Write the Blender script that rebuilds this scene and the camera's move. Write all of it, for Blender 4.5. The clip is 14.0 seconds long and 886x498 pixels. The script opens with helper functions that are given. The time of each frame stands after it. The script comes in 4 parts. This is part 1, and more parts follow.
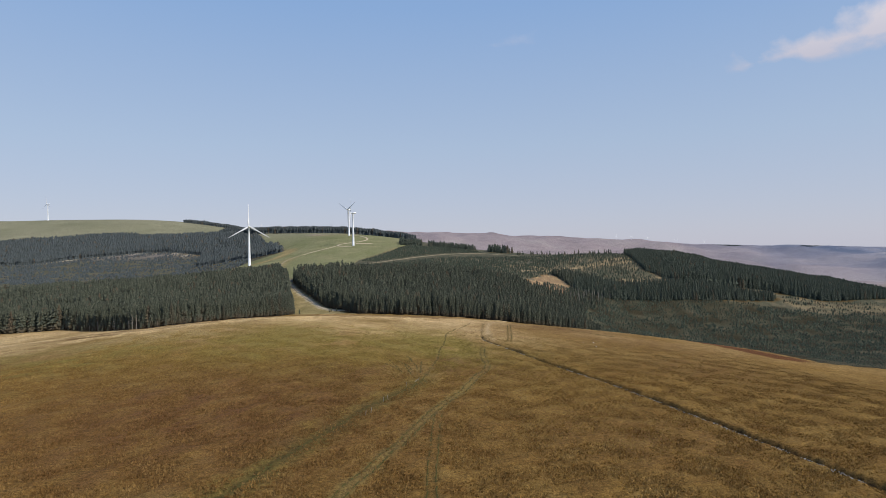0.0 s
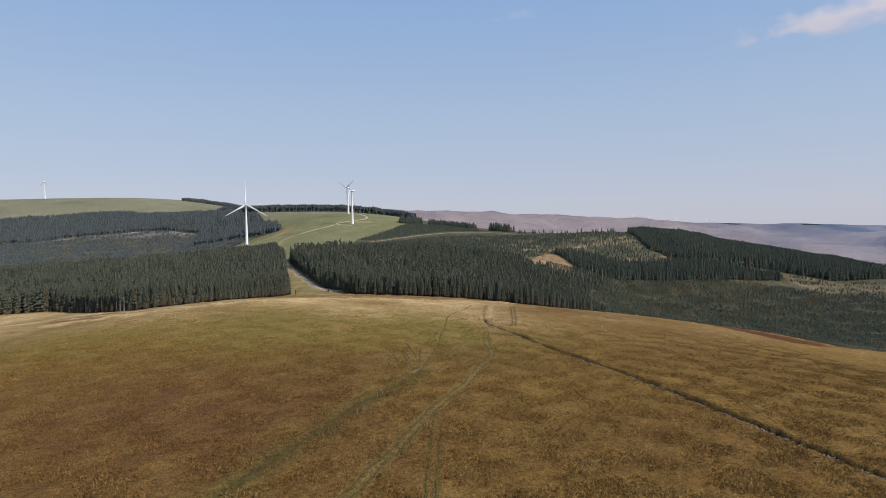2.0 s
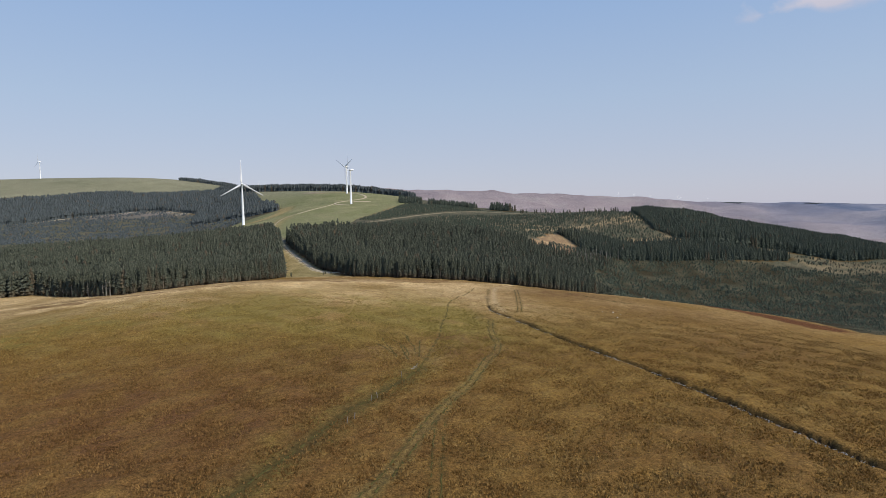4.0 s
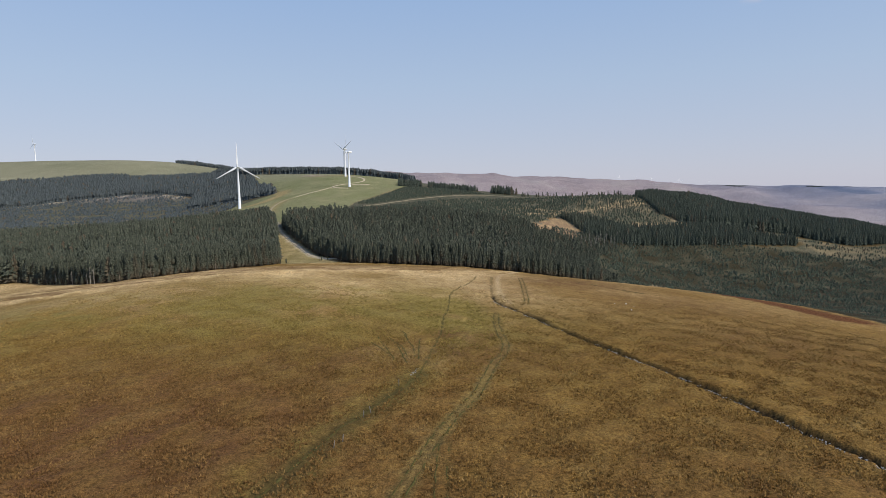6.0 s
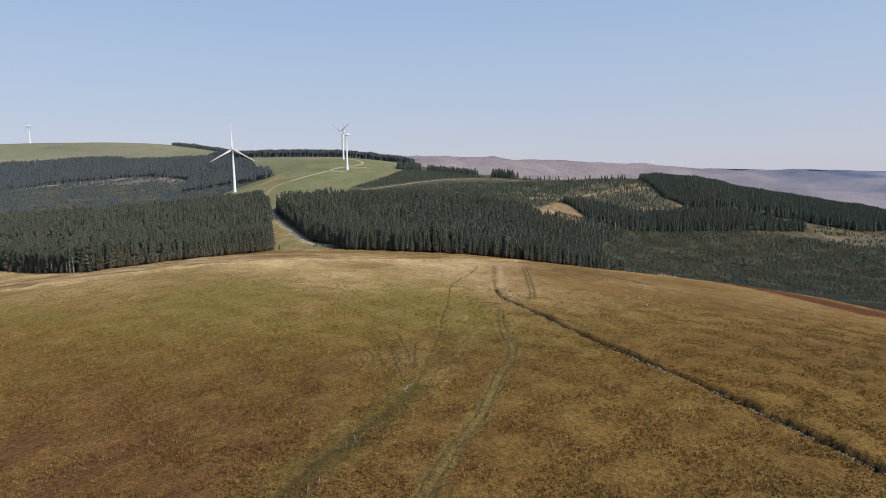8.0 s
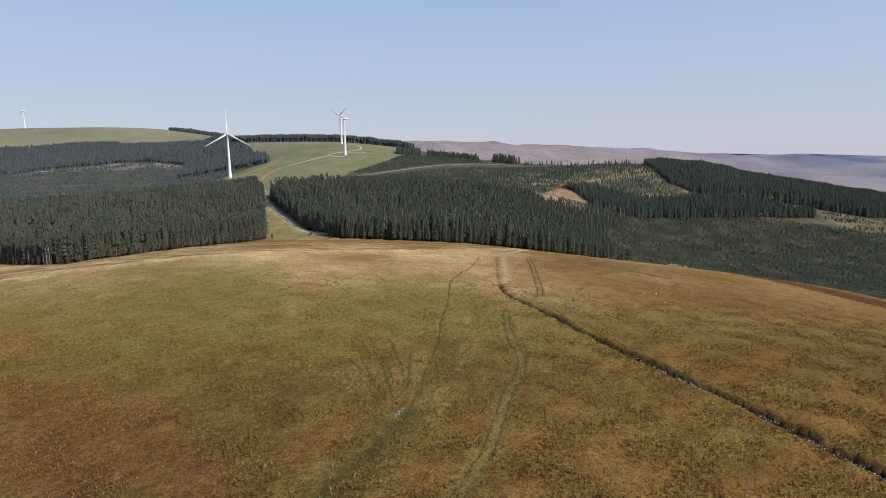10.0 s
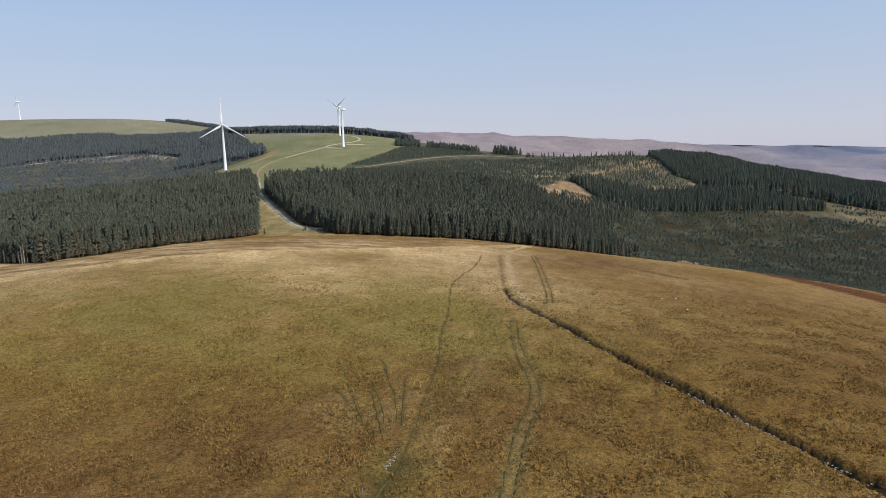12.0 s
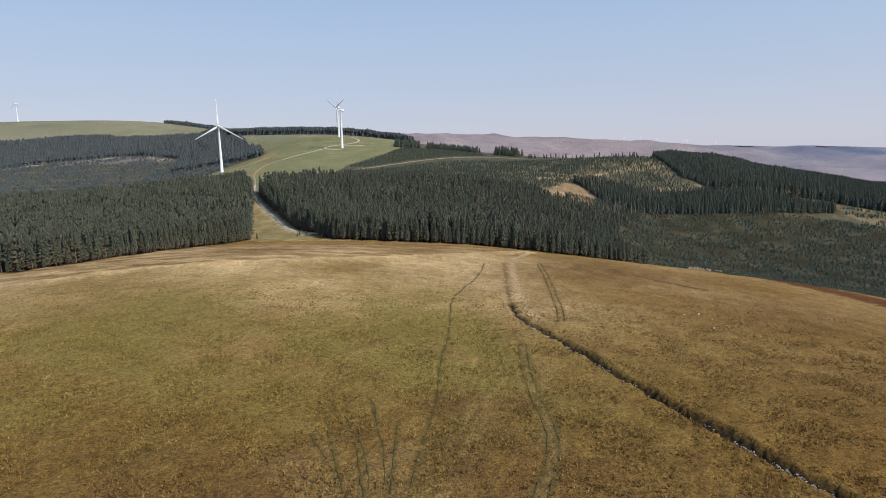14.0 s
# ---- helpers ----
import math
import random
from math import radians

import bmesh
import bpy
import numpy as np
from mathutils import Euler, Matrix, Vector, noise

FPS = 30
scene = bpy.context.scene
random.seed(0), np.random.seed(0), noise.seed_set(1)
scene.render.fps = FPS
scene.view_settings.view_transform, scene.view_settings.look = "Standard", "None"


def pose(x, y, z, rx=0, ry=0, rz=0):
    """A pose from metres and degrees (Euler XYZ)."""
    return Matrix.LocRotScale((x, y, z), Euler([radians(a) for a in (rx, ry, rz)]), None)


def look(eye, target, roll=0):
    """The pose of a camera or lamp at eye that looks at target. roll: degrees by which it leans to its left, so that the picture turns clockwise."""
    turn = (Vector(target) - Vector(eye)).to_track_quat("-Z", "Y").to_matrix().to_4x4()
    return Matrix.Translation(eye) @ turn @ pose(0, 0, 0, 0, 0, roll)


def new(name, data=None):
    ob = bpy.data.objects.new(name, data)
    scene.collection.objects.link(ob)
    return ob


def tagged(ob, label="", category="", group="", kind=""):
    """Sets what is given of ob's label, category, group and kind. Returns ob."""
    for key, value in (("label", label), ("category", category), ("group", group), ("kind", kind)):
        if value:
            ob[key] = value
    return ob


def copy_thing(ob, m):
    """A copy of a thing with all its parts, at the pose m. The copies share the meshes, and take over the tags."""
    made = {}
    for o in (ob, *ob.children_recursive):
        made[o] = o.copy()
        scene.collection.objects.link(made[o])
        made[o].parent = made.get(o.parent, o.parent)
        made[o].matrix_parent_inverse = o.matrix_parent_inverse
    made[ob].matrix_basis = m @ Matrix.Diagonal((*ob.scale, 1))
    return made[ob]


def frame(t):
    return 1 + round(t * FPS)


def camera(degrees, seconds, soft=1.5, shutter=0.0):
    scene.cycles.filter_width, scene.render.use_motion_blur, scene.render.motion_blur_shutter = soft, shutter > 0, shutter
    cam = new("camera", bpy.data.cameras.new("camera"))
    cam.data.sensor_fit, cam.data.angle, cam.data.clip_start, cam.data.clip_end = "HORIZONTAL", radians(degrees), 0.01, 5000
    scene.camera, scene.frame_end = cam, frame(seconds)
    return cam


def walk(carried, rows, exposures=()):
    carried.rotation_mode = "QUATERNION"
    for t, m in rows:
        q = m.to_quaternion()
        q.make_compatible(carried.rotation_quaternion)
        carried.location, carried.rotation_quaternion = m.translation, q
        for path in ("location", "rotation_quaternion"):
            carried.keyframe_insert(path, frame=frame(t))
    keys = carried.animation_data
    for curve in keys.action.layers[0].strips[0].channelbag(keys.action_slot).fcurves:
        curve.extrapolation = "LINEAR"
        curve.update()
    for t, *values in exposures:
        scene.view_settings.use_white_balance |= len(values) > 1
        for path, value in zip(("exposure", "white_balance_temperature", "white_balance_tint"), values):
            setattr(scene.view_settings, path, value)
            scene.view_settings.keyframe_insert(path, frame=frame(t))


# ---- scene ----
cam = camera(74.1, 14.0, soft=0.5)
PATH = [
    (0, (-2.005, 3.115, 38.371), (-1.961, 5.115, 38.369), -1.0),
    (0.5, (-1.926, 7.083, 38.389), (-1.882, 9.082, 38.376), -1.0),
    (1, (-1.818, 11.051, 38.364), (-1.775, 13.051, 38.328), -1.0),
    (1.5, (-1.758, 14.969, 38.361), (-1.715, 16.968, 38.304), -1.0),
    (2, (-1.734, 18.84, 38.347), (-1.693, 20.838, 38.272), -1.0),
    (2.5, (-1.7, 22.649, 38.347), (-1.659, 24.646, 38.254), -1.0),
    (3, (-1.683, 26.626, 38.364), (-1.643, 28.623, 38.253), -1.1),
    (5.5, (-2.158, 46.984, 38.928), (-2.118, 48.975, 38.739), -1.1),
    (6, (-2.095, 51.02, 38.972), (-2.055, 53.01, 38.77), -1.1),
    (6.5, (-2.012, 55.253, 39.067), (-1.972, 57.241, 38.852), -1.0),
    (7, (-1.902, 59.557, 39.166), (-1.862, 61.543, 38.936), -1.0),
    (7.5, (-1.804, 63.861, 39.269), (-1.765, 65.846, 39.025), -1.0),
    (8, (-1.647, 68.195, 39.318), (-1.607, 70.178, 39.06), -1.0),
    (10.5, (-0.81, 90.074, 39.21), (-0.773, 92.048, 38.893), -1.1),
    (11, (-0.696, 94.345, 39.24), (-0.658, 96.318, 38.915), -1.2),
    (11.5, (-0.661, 98.53, 39.329), (-0.623, 100.502, 38.999), -1.2),
    (12, (-0.618, 102.577, 39.391), (-0.58, 104.548, 39.056), -1.1),
    (12.5, (-0.497, 106.619, 39.451), (-0.459, 108.591, 39.117), -1.2),
    (13, (-0.382, 110.72, 39.503), (-0.344, 112.691, 39.169), -1.2),
    (13.5, (-0.212, 114.822, 39.489), (-0.174, 116.794, 39.156), -1.2),
    (14, (0.016, 118.914, 39.421), (0.052, 120.886, 39.09), -1.2),
]
walk(cam, [(t, look(eye, target, roll)) for t, eye, target, roll in PATH],
     exposures=[(0, 0.07), (6.5, 0.12), (14, 0.19)])

# ---- light ----
SUN_AZ, SUN_EL = 123.0, 40.0      # degrees clockwise from +y, and above the horizon
world = bpy.data.worlds.new("world")
scene.world = world
world.use_nodes = True
wn, wl = world.node_tree.nodes, world.node_tree.links
sky = wn.new("ShaderNodeTexSky")
sky.sky_type, sky.sun_disc = "NISHITA", False
sky.sun_elevation, sky.sun_rotation = radians(SUN_EL), radians(SUN_AZ)
sky.altitude, sky.air_density, sky.dust_density, sky.ozone_density = 300, 1.0, 0.6, 2.2
# hazy sky: pale lilac near the horizon, clear blue above
up = wn.new("ShaderNodeSeparateXYZ")
wl.new(wn.new("ShaderNodeTexCoord").outputs["Generated"], up.inputs[0])
haze = wn.new("ShaderNodeValToRGB")
haze.color_ramp.elements.new(0.2), haze.color_ramp.elements.new(0.4)
for e, (p, c) in zip(haze.color_ramp.elements, ((0.0, (0.490, 0.498, 0.600)), (0.17, (0.388, 0.485, 0.645)), (0.38, (0.252, 0.400, 0.665)), (0.9, (0.14, 0.26, 0.55)))):
    e.position, e.color = p, (*c, 1)
wl.new(up.outputs["Z"], haze.inputs["Fac"])
gain = wn.new("ShaderNodeVectorMath")
gain.operation, gain.inputs["Scale"].default_value = "SCALE", 10.3
wl.new(haze.outputs["Color"], gain.inputs[0])
both = wn.new("ShaderNodeMix")
both.data_type, both.inputs[0].default_value = "RGBA", 0.85
wl.new(sky.outputs["Color"], both.inputs[6]), wl.new(gain.outputs[0], both.inputs[7])
wl.new(both.outputs[2], wn["Background"].inputs["Color"])
wn["Background"].inputs["Strength"].default_value = 0.10
sun = new("sun", bpy.data.lights.new("sun", "SUN"))
sun.data.energy, sun.data.angle, sun.data.color = 3.7, radians(0.6), (1.0, 0.94, 0.84)
az, el = radians(SUN_AZ), radians(SUN_EL)
SUN_WAY = Vector((math.sin(az) * math.cos(el), math.cos(az) * math.cos(el), math.sin(el)))
sun.matrix_basis = look(SUN_WAY * 500, (0, 0, 0))


# ---- relief: soft weights round (x, y, reach, height) ----
MOOR = [ (-180, 40, 62, 2.5), (-85, 40, 62, 5.4), (10, 40, 62, 9.5), (100, 40, 62, 9.1), (190, 40, 62, -1.4), (-180, 140, 62, 2.5), 
    (-85, 140, 62, 7.6), (10, 140, 62, 4.4), (100, 140, 62, -2.2), (190, 140, 62, -3.1), (-180, 240, 62, -5.4), (-85, 240, 62, 14.6), 
    (10, 240, 62, 0.7), (100, 240, 62, -2.0), (190, 240, 62, -22.8), (-180, 340, 62, -6.2), (-85, 340, 62, 12.1), (10, 340, 62, -1.3), 
    (100, 340, 62, -6.1), (190, 340, 62, -25.7) ]
VALLEY = [ (-270, 430, 62, -23.6), (-170, 430, 62, -10.6), (-90, 430, 62, -3.0), (-10, 430, 62, -13.5), (70, 430, 62, -13.4), (160, 430, 62, -23.7), 
    (270, 430, 62, -47.9), (-260, 520, 68, 7.8), (-110, 520, 68, -30.8), (10, 520, 68, -14.4), (130, 520, 68, -57.9), (280, 520, 68, -62.3), 
    (450, 520, 68, -61.4), (-350, 630, 75, -5.8), (-170, 630, 75, 10.9), (-50, 630, 75, 19.2), (80, 630, 75, 4.2), (230, 630, 75, -65.3), 
    (400, 630, 75, -69.8), (-330, 750, 85, -11.1), (20, 750, 85, 21.6), (170, 750, 85, 1.3), (330, 750, 85, -14.7), (480, 750, 85, -62.1) ]
HILLS = [ (-560, 900, 110, -6.5), (-260, 900, 110, 13.2), (-60, 900, 110, 12.9), (130, 900, 110, 11.5), (310, 900, 110, 44.1), (500, 900, 110, 6.3), 
    (800, 900, 110, -61.1), (-850, 1130, 130, -10.6), (-480, 1130, 130, -35.9), (-180, 1130, 130, 42.2), (60, 1130, 130, 35.6), (600, 1130, 130, -77.6), 
    (-1000, 1400, 180, 0.5), (-550, 1400, 180, -21.6), (-230, 1400, 180, 105.0), (60, 1400, 180, 41.5), (400, 1400, 180, -37.9), (1100, 1400, 180, -93.8), 
    (-1500, 1800, 260, 32.0), (-850, 1800, 260, 31.3), (-350, 1850, 240, 120.0), (-560, 1940, 150, 118.0), (300, 1900, 300, 0.7) ]
FAR = [ (-2200, 2350, 330, 179.6), (-1500, 2350, 330, 193.1), (-950, 2350, 330, 203.0), (-350, 2350, 330, 37.5), (800, 2350, 330, -90.5), (2200, 2350, 330, -163.4), 
    (-2600, 3300, 560, 188.7), (-700, 3300, 560, 87.6), (600, 3300, 560, -33.9), (1700, 3300, 560, -99.1), (3600, 3300, 560, -58.1), (-4300, 4600, 560, 180.0), 
    (-2400, 4600, 560, 179.5), (-900, 4600, 560, 195.6), (200, 4600, 560, 169.2), (1300, 4600, 560, 104.0), (2500, 4600, 560, 11.5), (4200, 4600, 560, -20.8), 
    (0, -700, 450, -13.9), (1100, -200, 500, -76.4), (-1300, -100, 500, -41.3), (0, -3600, 1200, -40.0), (3400, 300, 1000, -73.7), (-3600, 400, 1000, 59.7) ]
RELIEF = np.array(MOOR + VALLEY + HILLS + FAR)


def height(x, y):
    """Height of the ground, for arrays of x and y."""
    x, y = np.atleast_1d(np.asarray(x, float)), np.atleast_1d(np.asarray(y, float))
    shape = np.broadcast(x, y).shape
    x, y = np.broadcast_to(x, shape).ravel(), np.broadcast_to(y, shape).ravel()
    out = np.empty(len(x))
    for a in range(0, len(x), 40000):
        b = slice(a, a + 40000)
        d = ((x[b, None] - RELIEF[:, 0]) ** 2 + (y[b, None] - RELIEF[:, 1]) ** 2) / (2 * RELIEF[:, 2] ** 2)
        w = np.exp(-d + d.min(1, keepdims=True))
        out[b] = (w @ RELIEF[:, 3]) / w.sum(1)
    return out.reshape(shape)


def height1(x, y):
    return float(height(x, y)[0])


def inside(x, y, poly):
    """Which of the points lie in the polygon."""
    hit = np.zeros(np.shape(x), bool)
    for (ax, ay), (bx, by) in zip(poly, poly[1:] + poly[:1]):
        if ay != by:
            hit ^= ((ay > y) != (by > y)) & (x < (bx - ax) * (y - ay) / (by - ay) + ax)
    return hit


def waves(x, y, size, seed, octaves=3):
    """A smooth random field of about -1 to 1, with features of that size."""
    rng = np.random.default_rng(seed)
    out, amp = 0, 1.0
    for k in range(octaves):
        for _ in range(5):
            a, p = rng.uniform(0, 2 * math.pi, 2)
            f = 2 * math.pi / size * rng.uniform(0.6, 1.4) * 2**k
            out = out + amp * 0.35 * np.sin(f * (x * math.cos(a) + y * math.sin(a)) + p)
        amp *= 0.55
    return out
# ---- end relief ----


# ---- lines and patches of the plan ----
DITCH = [(30, 362), (26, 325), (23.2, 301), (21.2, 277), (21, 264), (23, 255.6), (25.5, 249), (30, 237), (36, 217), (42.5, 200.6), (47, 188), (54.5, 169), (63, 131), (69.2, 97), (75, 60)]
RUTS = [(18.6, 238), (17.2, 227), (16.5, 217), (16.4, 209), (16.8, 203), (16.4, 196), (15.3, 190), (13.2, 185), (10, 175), (7.8, 165), (5.4, 157), (1.2, 148), (-2.6, 136), (-6.5, 121), (-10.6, 109), (-16, 91), (-24, 60)]
GREENWAY = [(-5, 171), (-9.5, 160), (-15.5, 146), (-20.5, 133), (-24, 122), (-26.8, 114), (-29, 106.5), (-32.4, 97), (-44, 66)]
GREEN_TOP = [(-5, 171), (-1.9, 182), (2.6, 197), (7, 212), (11, 229.5), (15.8, 245.5)]
PATH_UP = [(-5, 171), (-3.6, 179), (-2.4, 191.6), (-0.6, 201), (0.4, 211.3), (0.8, 222), (1.5, 230), (2.9, 239), (3.7, 252.6), (4.4, 269.5), (5.5, 280), (9.2, 293), (13.8, 310), (18, 331), (21.6, 360)]
PAIR = [(-0.6, 137), (-1.4, 128), (-1.8, 114), (-2.2, 104), (-2.5, 94), (-2, 70)]
SIDE = [(46, 368), (42, 335), (38, 304), (35, 280), (33.3, 268), (31, 256)]
FAN = [[(-17.5, 195), (-16.5, 192.6), (-14.6, 189), (-13.2, 186.4), (-11, 181)], [(-13.5, 200.5), (-11.7, 196.2), (-10, 191.5), (-8.9, 188), (-8, 181)], [(-9.6, 202.8), (-8.3, 196.4), (-7.2, 192), (-6.6, 187), (-6.3, 181)], [(-16.5, 200.7), (-14.2, 192.3), (-11.6, 183), (-9.6, 178)], [(-11.1, 192.7), (-8.7, 181.6), (-7.9, 176.6)], [(-10.9, 206.8), (-9.6, 204.8), (-8.6, 199)], [(-5.5, 199), (-5.6, 189), (-5.4, 181)]]
LIP = [(-175, 285), (-133, 297), (-119, 303), (-105, 310.6), (-89, 315), (-72, 322), (-55, 330), (-36, 342), (-4, 373), (27, 406), (51, 436)]
LANE = [(57, 442), (41, 398), (34, 366), (30, 335), (27.2, 308), (24.6, 281), (24.6, 268), (26.8, 258)]
DARK_LINE = [(75, 360), (77.3, 346), (83.5, 338), (88.2, 328), (95.3, 316.6)]
RUST = [(205, 432), (170, 394), (171, 370), (175, 345), (176, 320), (178, 295)]
TRACK = [(-70, 505), (-88, 512), (-100, 526), (-113, 552), (-127, 574), (-143, 604), (-150, 620), (-165, 670), (-187, 749), (-209, 826), (-219, 852), (-236, 920), (-243, 985), (-239, 1022), (-229, 1043), (-217, 1070), (-204, 1093), (-192, 1116), (-184, 1142)]
LOOP = [(-148, 1118), (-163, 1124), (-181, 1143), (-184, 1165), (-164, 1197), (-142, 1227), (-135, 1273), (-146, 1322), (-166, 1368), (-192, 1378)]
TRACK_EAST = [(-100, 893), (-84, 911), (-57, 951), (-18, 994), (25, 1027), (79, 1048), (111, 1035), (150, 1005)]
PAD = [(-150, 1180), (-131, 1178), (-118, 1190)]

WOOD_WEST = [(-114, 483), (-125, 455), (-141, 423), (-158, 380), (-172, 358), (-215, 392), (-262, 424), (-330, 420), (-460, 430), (-460, 640), (-330, 670), (-215, 690), (-177, 685), (-158, 640), (-147, 604), (-140, 574), (-127, 530)]
WOOD_MID = [(-80, 512), (-93, 524), (-108, 551), (-122, 576), (-139, 605), (-147, 624), (-149, 640), (-120, 642), (-40, 636), (40, 636), (85, 640), (100, 630), (112, 612), (146, 590), (150, 560), (146, 500), (118, 462), (70, 452), (20, 462), (-20, 462), (-62, 478)]
WOOD_HILL = [(302, 920), (300, 880), (290, 800), (305, 768), (323, 758), (378, 770), (445, 785), (478, 772), (510, 755), (700, 775), (950, 860), (850, 1030), (500, 1010), (340, 1000)]
WOOD_STRIP = [(165, 690), (208, 680), (275, 690), (340, 703), (430, 736), (442, 750), (337, 748), (233, 727), (175, 722)]
WOOD_FAR = [(-700, 1960), (-560, 1840), (-330, 1740), (-190, 1690), (-120, 1660), (-60, 1560), (-40, 1580), (-60, 1760), (-300, 1900), (-700, 2060)]
WOOD_KNOLL = [(-62, 1180), (-18, 1176), (-20, 1240), (-66, 1240)]
WOOD_KNOLL_EAST = [(-4, 1174), (42, 1176), (82, 1130), (88, 1140), (60, 1215), (-5, 1228)]
WOOD_RIDGE = [(103, 1086), (134, 1060), (150, 1072), (118, 1112)]
WOOD_LEFT = [(-1900, 1700), (-1500, 1720), (-1185, 1845), (-1070, 1915), (-1009, 1950), (-920, 1930), (-775, 1965), (-585, 1850), (-576, 1769), (-600, 1553), (-709, 1613), (-799, 1625), (-891, 1589), (-950, 1552), (-980, 1479), (-1300, 1350), (-1900, 1300)]
WOOD_LEFT_LOW = [(-600, 1553), (-529, 1340), (-448, 1322), (-365, 1242), (-297, 1191), (-345, 1330), (-420, 1520), (-498, 1714), (-576, 1769)]
WOOD_TOP = [(-960, 2310), (-700, 2260), (-560, 2160), (-560, 2240), (-800, 2360), (-960, 2370)]
SCRUB_EAST = [(150, 440), (146, 405), (170, 386), (190, 372), (194, 345), (196, 290), (290, 300), (400, 470), (500, 560), (580, 640), (580, 695), (520, 705), (470, 697), (432, 712), (400, 712), (180, 690), (128, 700), (150, 570)]
SCRUB_HILL = [(-110, 700), (-40, 705), (85, 705), (165, 700), (233, 730), (323, 756), (292, 795), (300, 880), (302, 930), (100, 985), (30, 990), (-20, 955), (-60, 890), (-120, 860)]
SCRUB_LEFT = [(-980, 1479), (-950, 1552), (-891, 1589), (-799, 1625), (-709, 1613), (-600, 1553), (-529, 1340), (-448, 1322), (-365, 1242), (-380, 1150), (-450, 1000), (-900, 950), (-1400, 1200)]
PASTURE = [(-330, 930), (-250, 800), (-180, 690), (-152, 650), (-120, 680), (-120, 860), (-117, 949), (-98, 999), (-66, 1089), (-45, 1151), (-40, 1330), (-120, 1820), (-600, 1900), (-498, 1714), (-420, 1520), (-345, 1330), (-297, 1191), (-365, 1180), (-420, 1060)]
CLEARING = [(440, 716), (446, 752), (465, 770), (510, 748), (700, 745), (700, 705), (470, 692)]
YOUNG_EAST = [(-114, 937), (-93, 994), (-72, 1050), (-48, 1160), (-1, 1160), (38, 1158), (66, 1112), (95, 1062), (30, 1042), (-20, 1008), (-62, 962), (-88, 925)]
PALE_BANDS = [[(90, 800), (123, 836), (150, 800), (187, 796), (228, 822), (268, 836), (285, 853), (302, 835)], [(302, 835), (301, 791), (307, 757), (334, 747), (290, 748), (240, 744)], [(228, 822), (262, 862), (296, 880)], [(110, 760), (140, 775), (190, 790)]]
BROWN_LINE = [(-980, 1479), (-950, 1552), (-891, 1589), (-799, 1625), (-709, 1613), (-600, 1553)]
BARE_PATCH = [(104, 668), (118, 705), (133, 729), (151, 752), (160, 728), (166, 686), (148, 662), (125, 655)]


def away(x, y, line):
    """Distance of the points from a line of points."""
    best = np.full(np.shape(x), 1e9)
    for (ax, ay), (bx, by) in zip(line, line[1:]):
        dx, dy = bx - ax, by - ay
        s = np.clip(((x - ax) * dx + (y - ay) * dy) / (dx * dx + dy * dy), 0, 1)
        best = np.minimum(best, np.hypot(x - ax - s * dx, y - ay - s * dy))
    return best


def smooth_line(line, step=2.0):
    """The line rounded off and cut into short steps."""
    p = np.array(line, float)
    for _ in range(3):
        q = np.empty((2 * len(p) - 2, 2))
        q[0::2], q[1::2] = 0.75 * p[:-1] + 0.25 * p[1:], 0.25 * p[:-1] + 0.75 * p[1:]
        p = np.vstack([p[:1], q, p[-1:]])
    s = np.r_[0, np.cumsum(np.hypot(*np.diff(p, axis=0).T))]
    u = np.arange(0, s[-1], step)
    return [(float(a), float(b)) for a, b in zip(np.interp(u, s, p[:, 0]), np.interp(u, s, p[:, 1]))]


def beside(line, off):
    """A line at that distance beside another."""
    p = np.array(line)
    d = np.gradient(p, axis=0)
    d /= np.linalg.norm(d, axis=1, keepdims=True) + 1e-9
    return [(float(a), float(b)) for a, b in p + off * np.c_[-d[:, 1], d[:, 0]]]


def near(d, width, soft):
    return np.clip((width + soft - d) / soft, 0, 1)


# ---- materials ----
def material(name, rough=0.9, spec=0.2):
    m = bpy.data.materials.new(name)
    m.use_nodes = True
    b = m.node_tree.nodes["Principled BSDF"]
    b.inputs["Roughness"].default_value, b.inputs["Specular IOR Level"].default_value = rough, spec
    return m, m.node_tree.nodes, m.node_tree.links, b


def coords(n):
    return n.new("ShaderNodeTexCoord").outputs["Object"]


def noise_of(n, l, vec, scale, detail=4, rough=0.6):
    t = n.new("ShaderNodeTexNoise")
    t.inputs["Scale"].default_value, t.inputs["Detail"].default_value, t.inputs["Roughness"].default_value = scale, detail, rough
    l.new(vec, t.inputs["Vector"])
    return t.outputs["Fac"]


def ramp(n, l, fac, *stops):
    r = n.new("ShaderNodeValToRGB")
    e = r.color_ramp.elements
    while len(e) < len(stops):
        e.new(0.5)
    for k, (p, c) in enumerate(stops):
        e[k].position, e[k].color = p, (*c, 1) if len(c) == 3 else c
    l.new(fac, r.inputs["Fac"])
    return r.outputs["Color"]


def mix(n, l, fac, a, b, blend="MIX"):
    m = n.new("ShaderNodeMix")
    m.data_type, m.blend_type = "RGBA", blend
    for sock, v in ((m.inputs[0], fac), (m.inputs[6], a), (m.inputs[7], b)):
        if isinstance(v, (int, float)):
            sock.default_value = v
        elif isinstance(v, tuple):
            sock.default_value = (*v, 1)
        else:
            l.new(v, sock)
    return m.outputs[2]


def maths(n, l, op, a, b):
    m = n.new("ShaderNodeMath")
    m.operation, m.use_clamp = op, True
    for sock, v in zip(m.inputs, (a, b)):
        if isinstance(v, (int, float)):
            sock.default_value = v
        else:
            l.new(v, sock)
    return m.outputs[0]


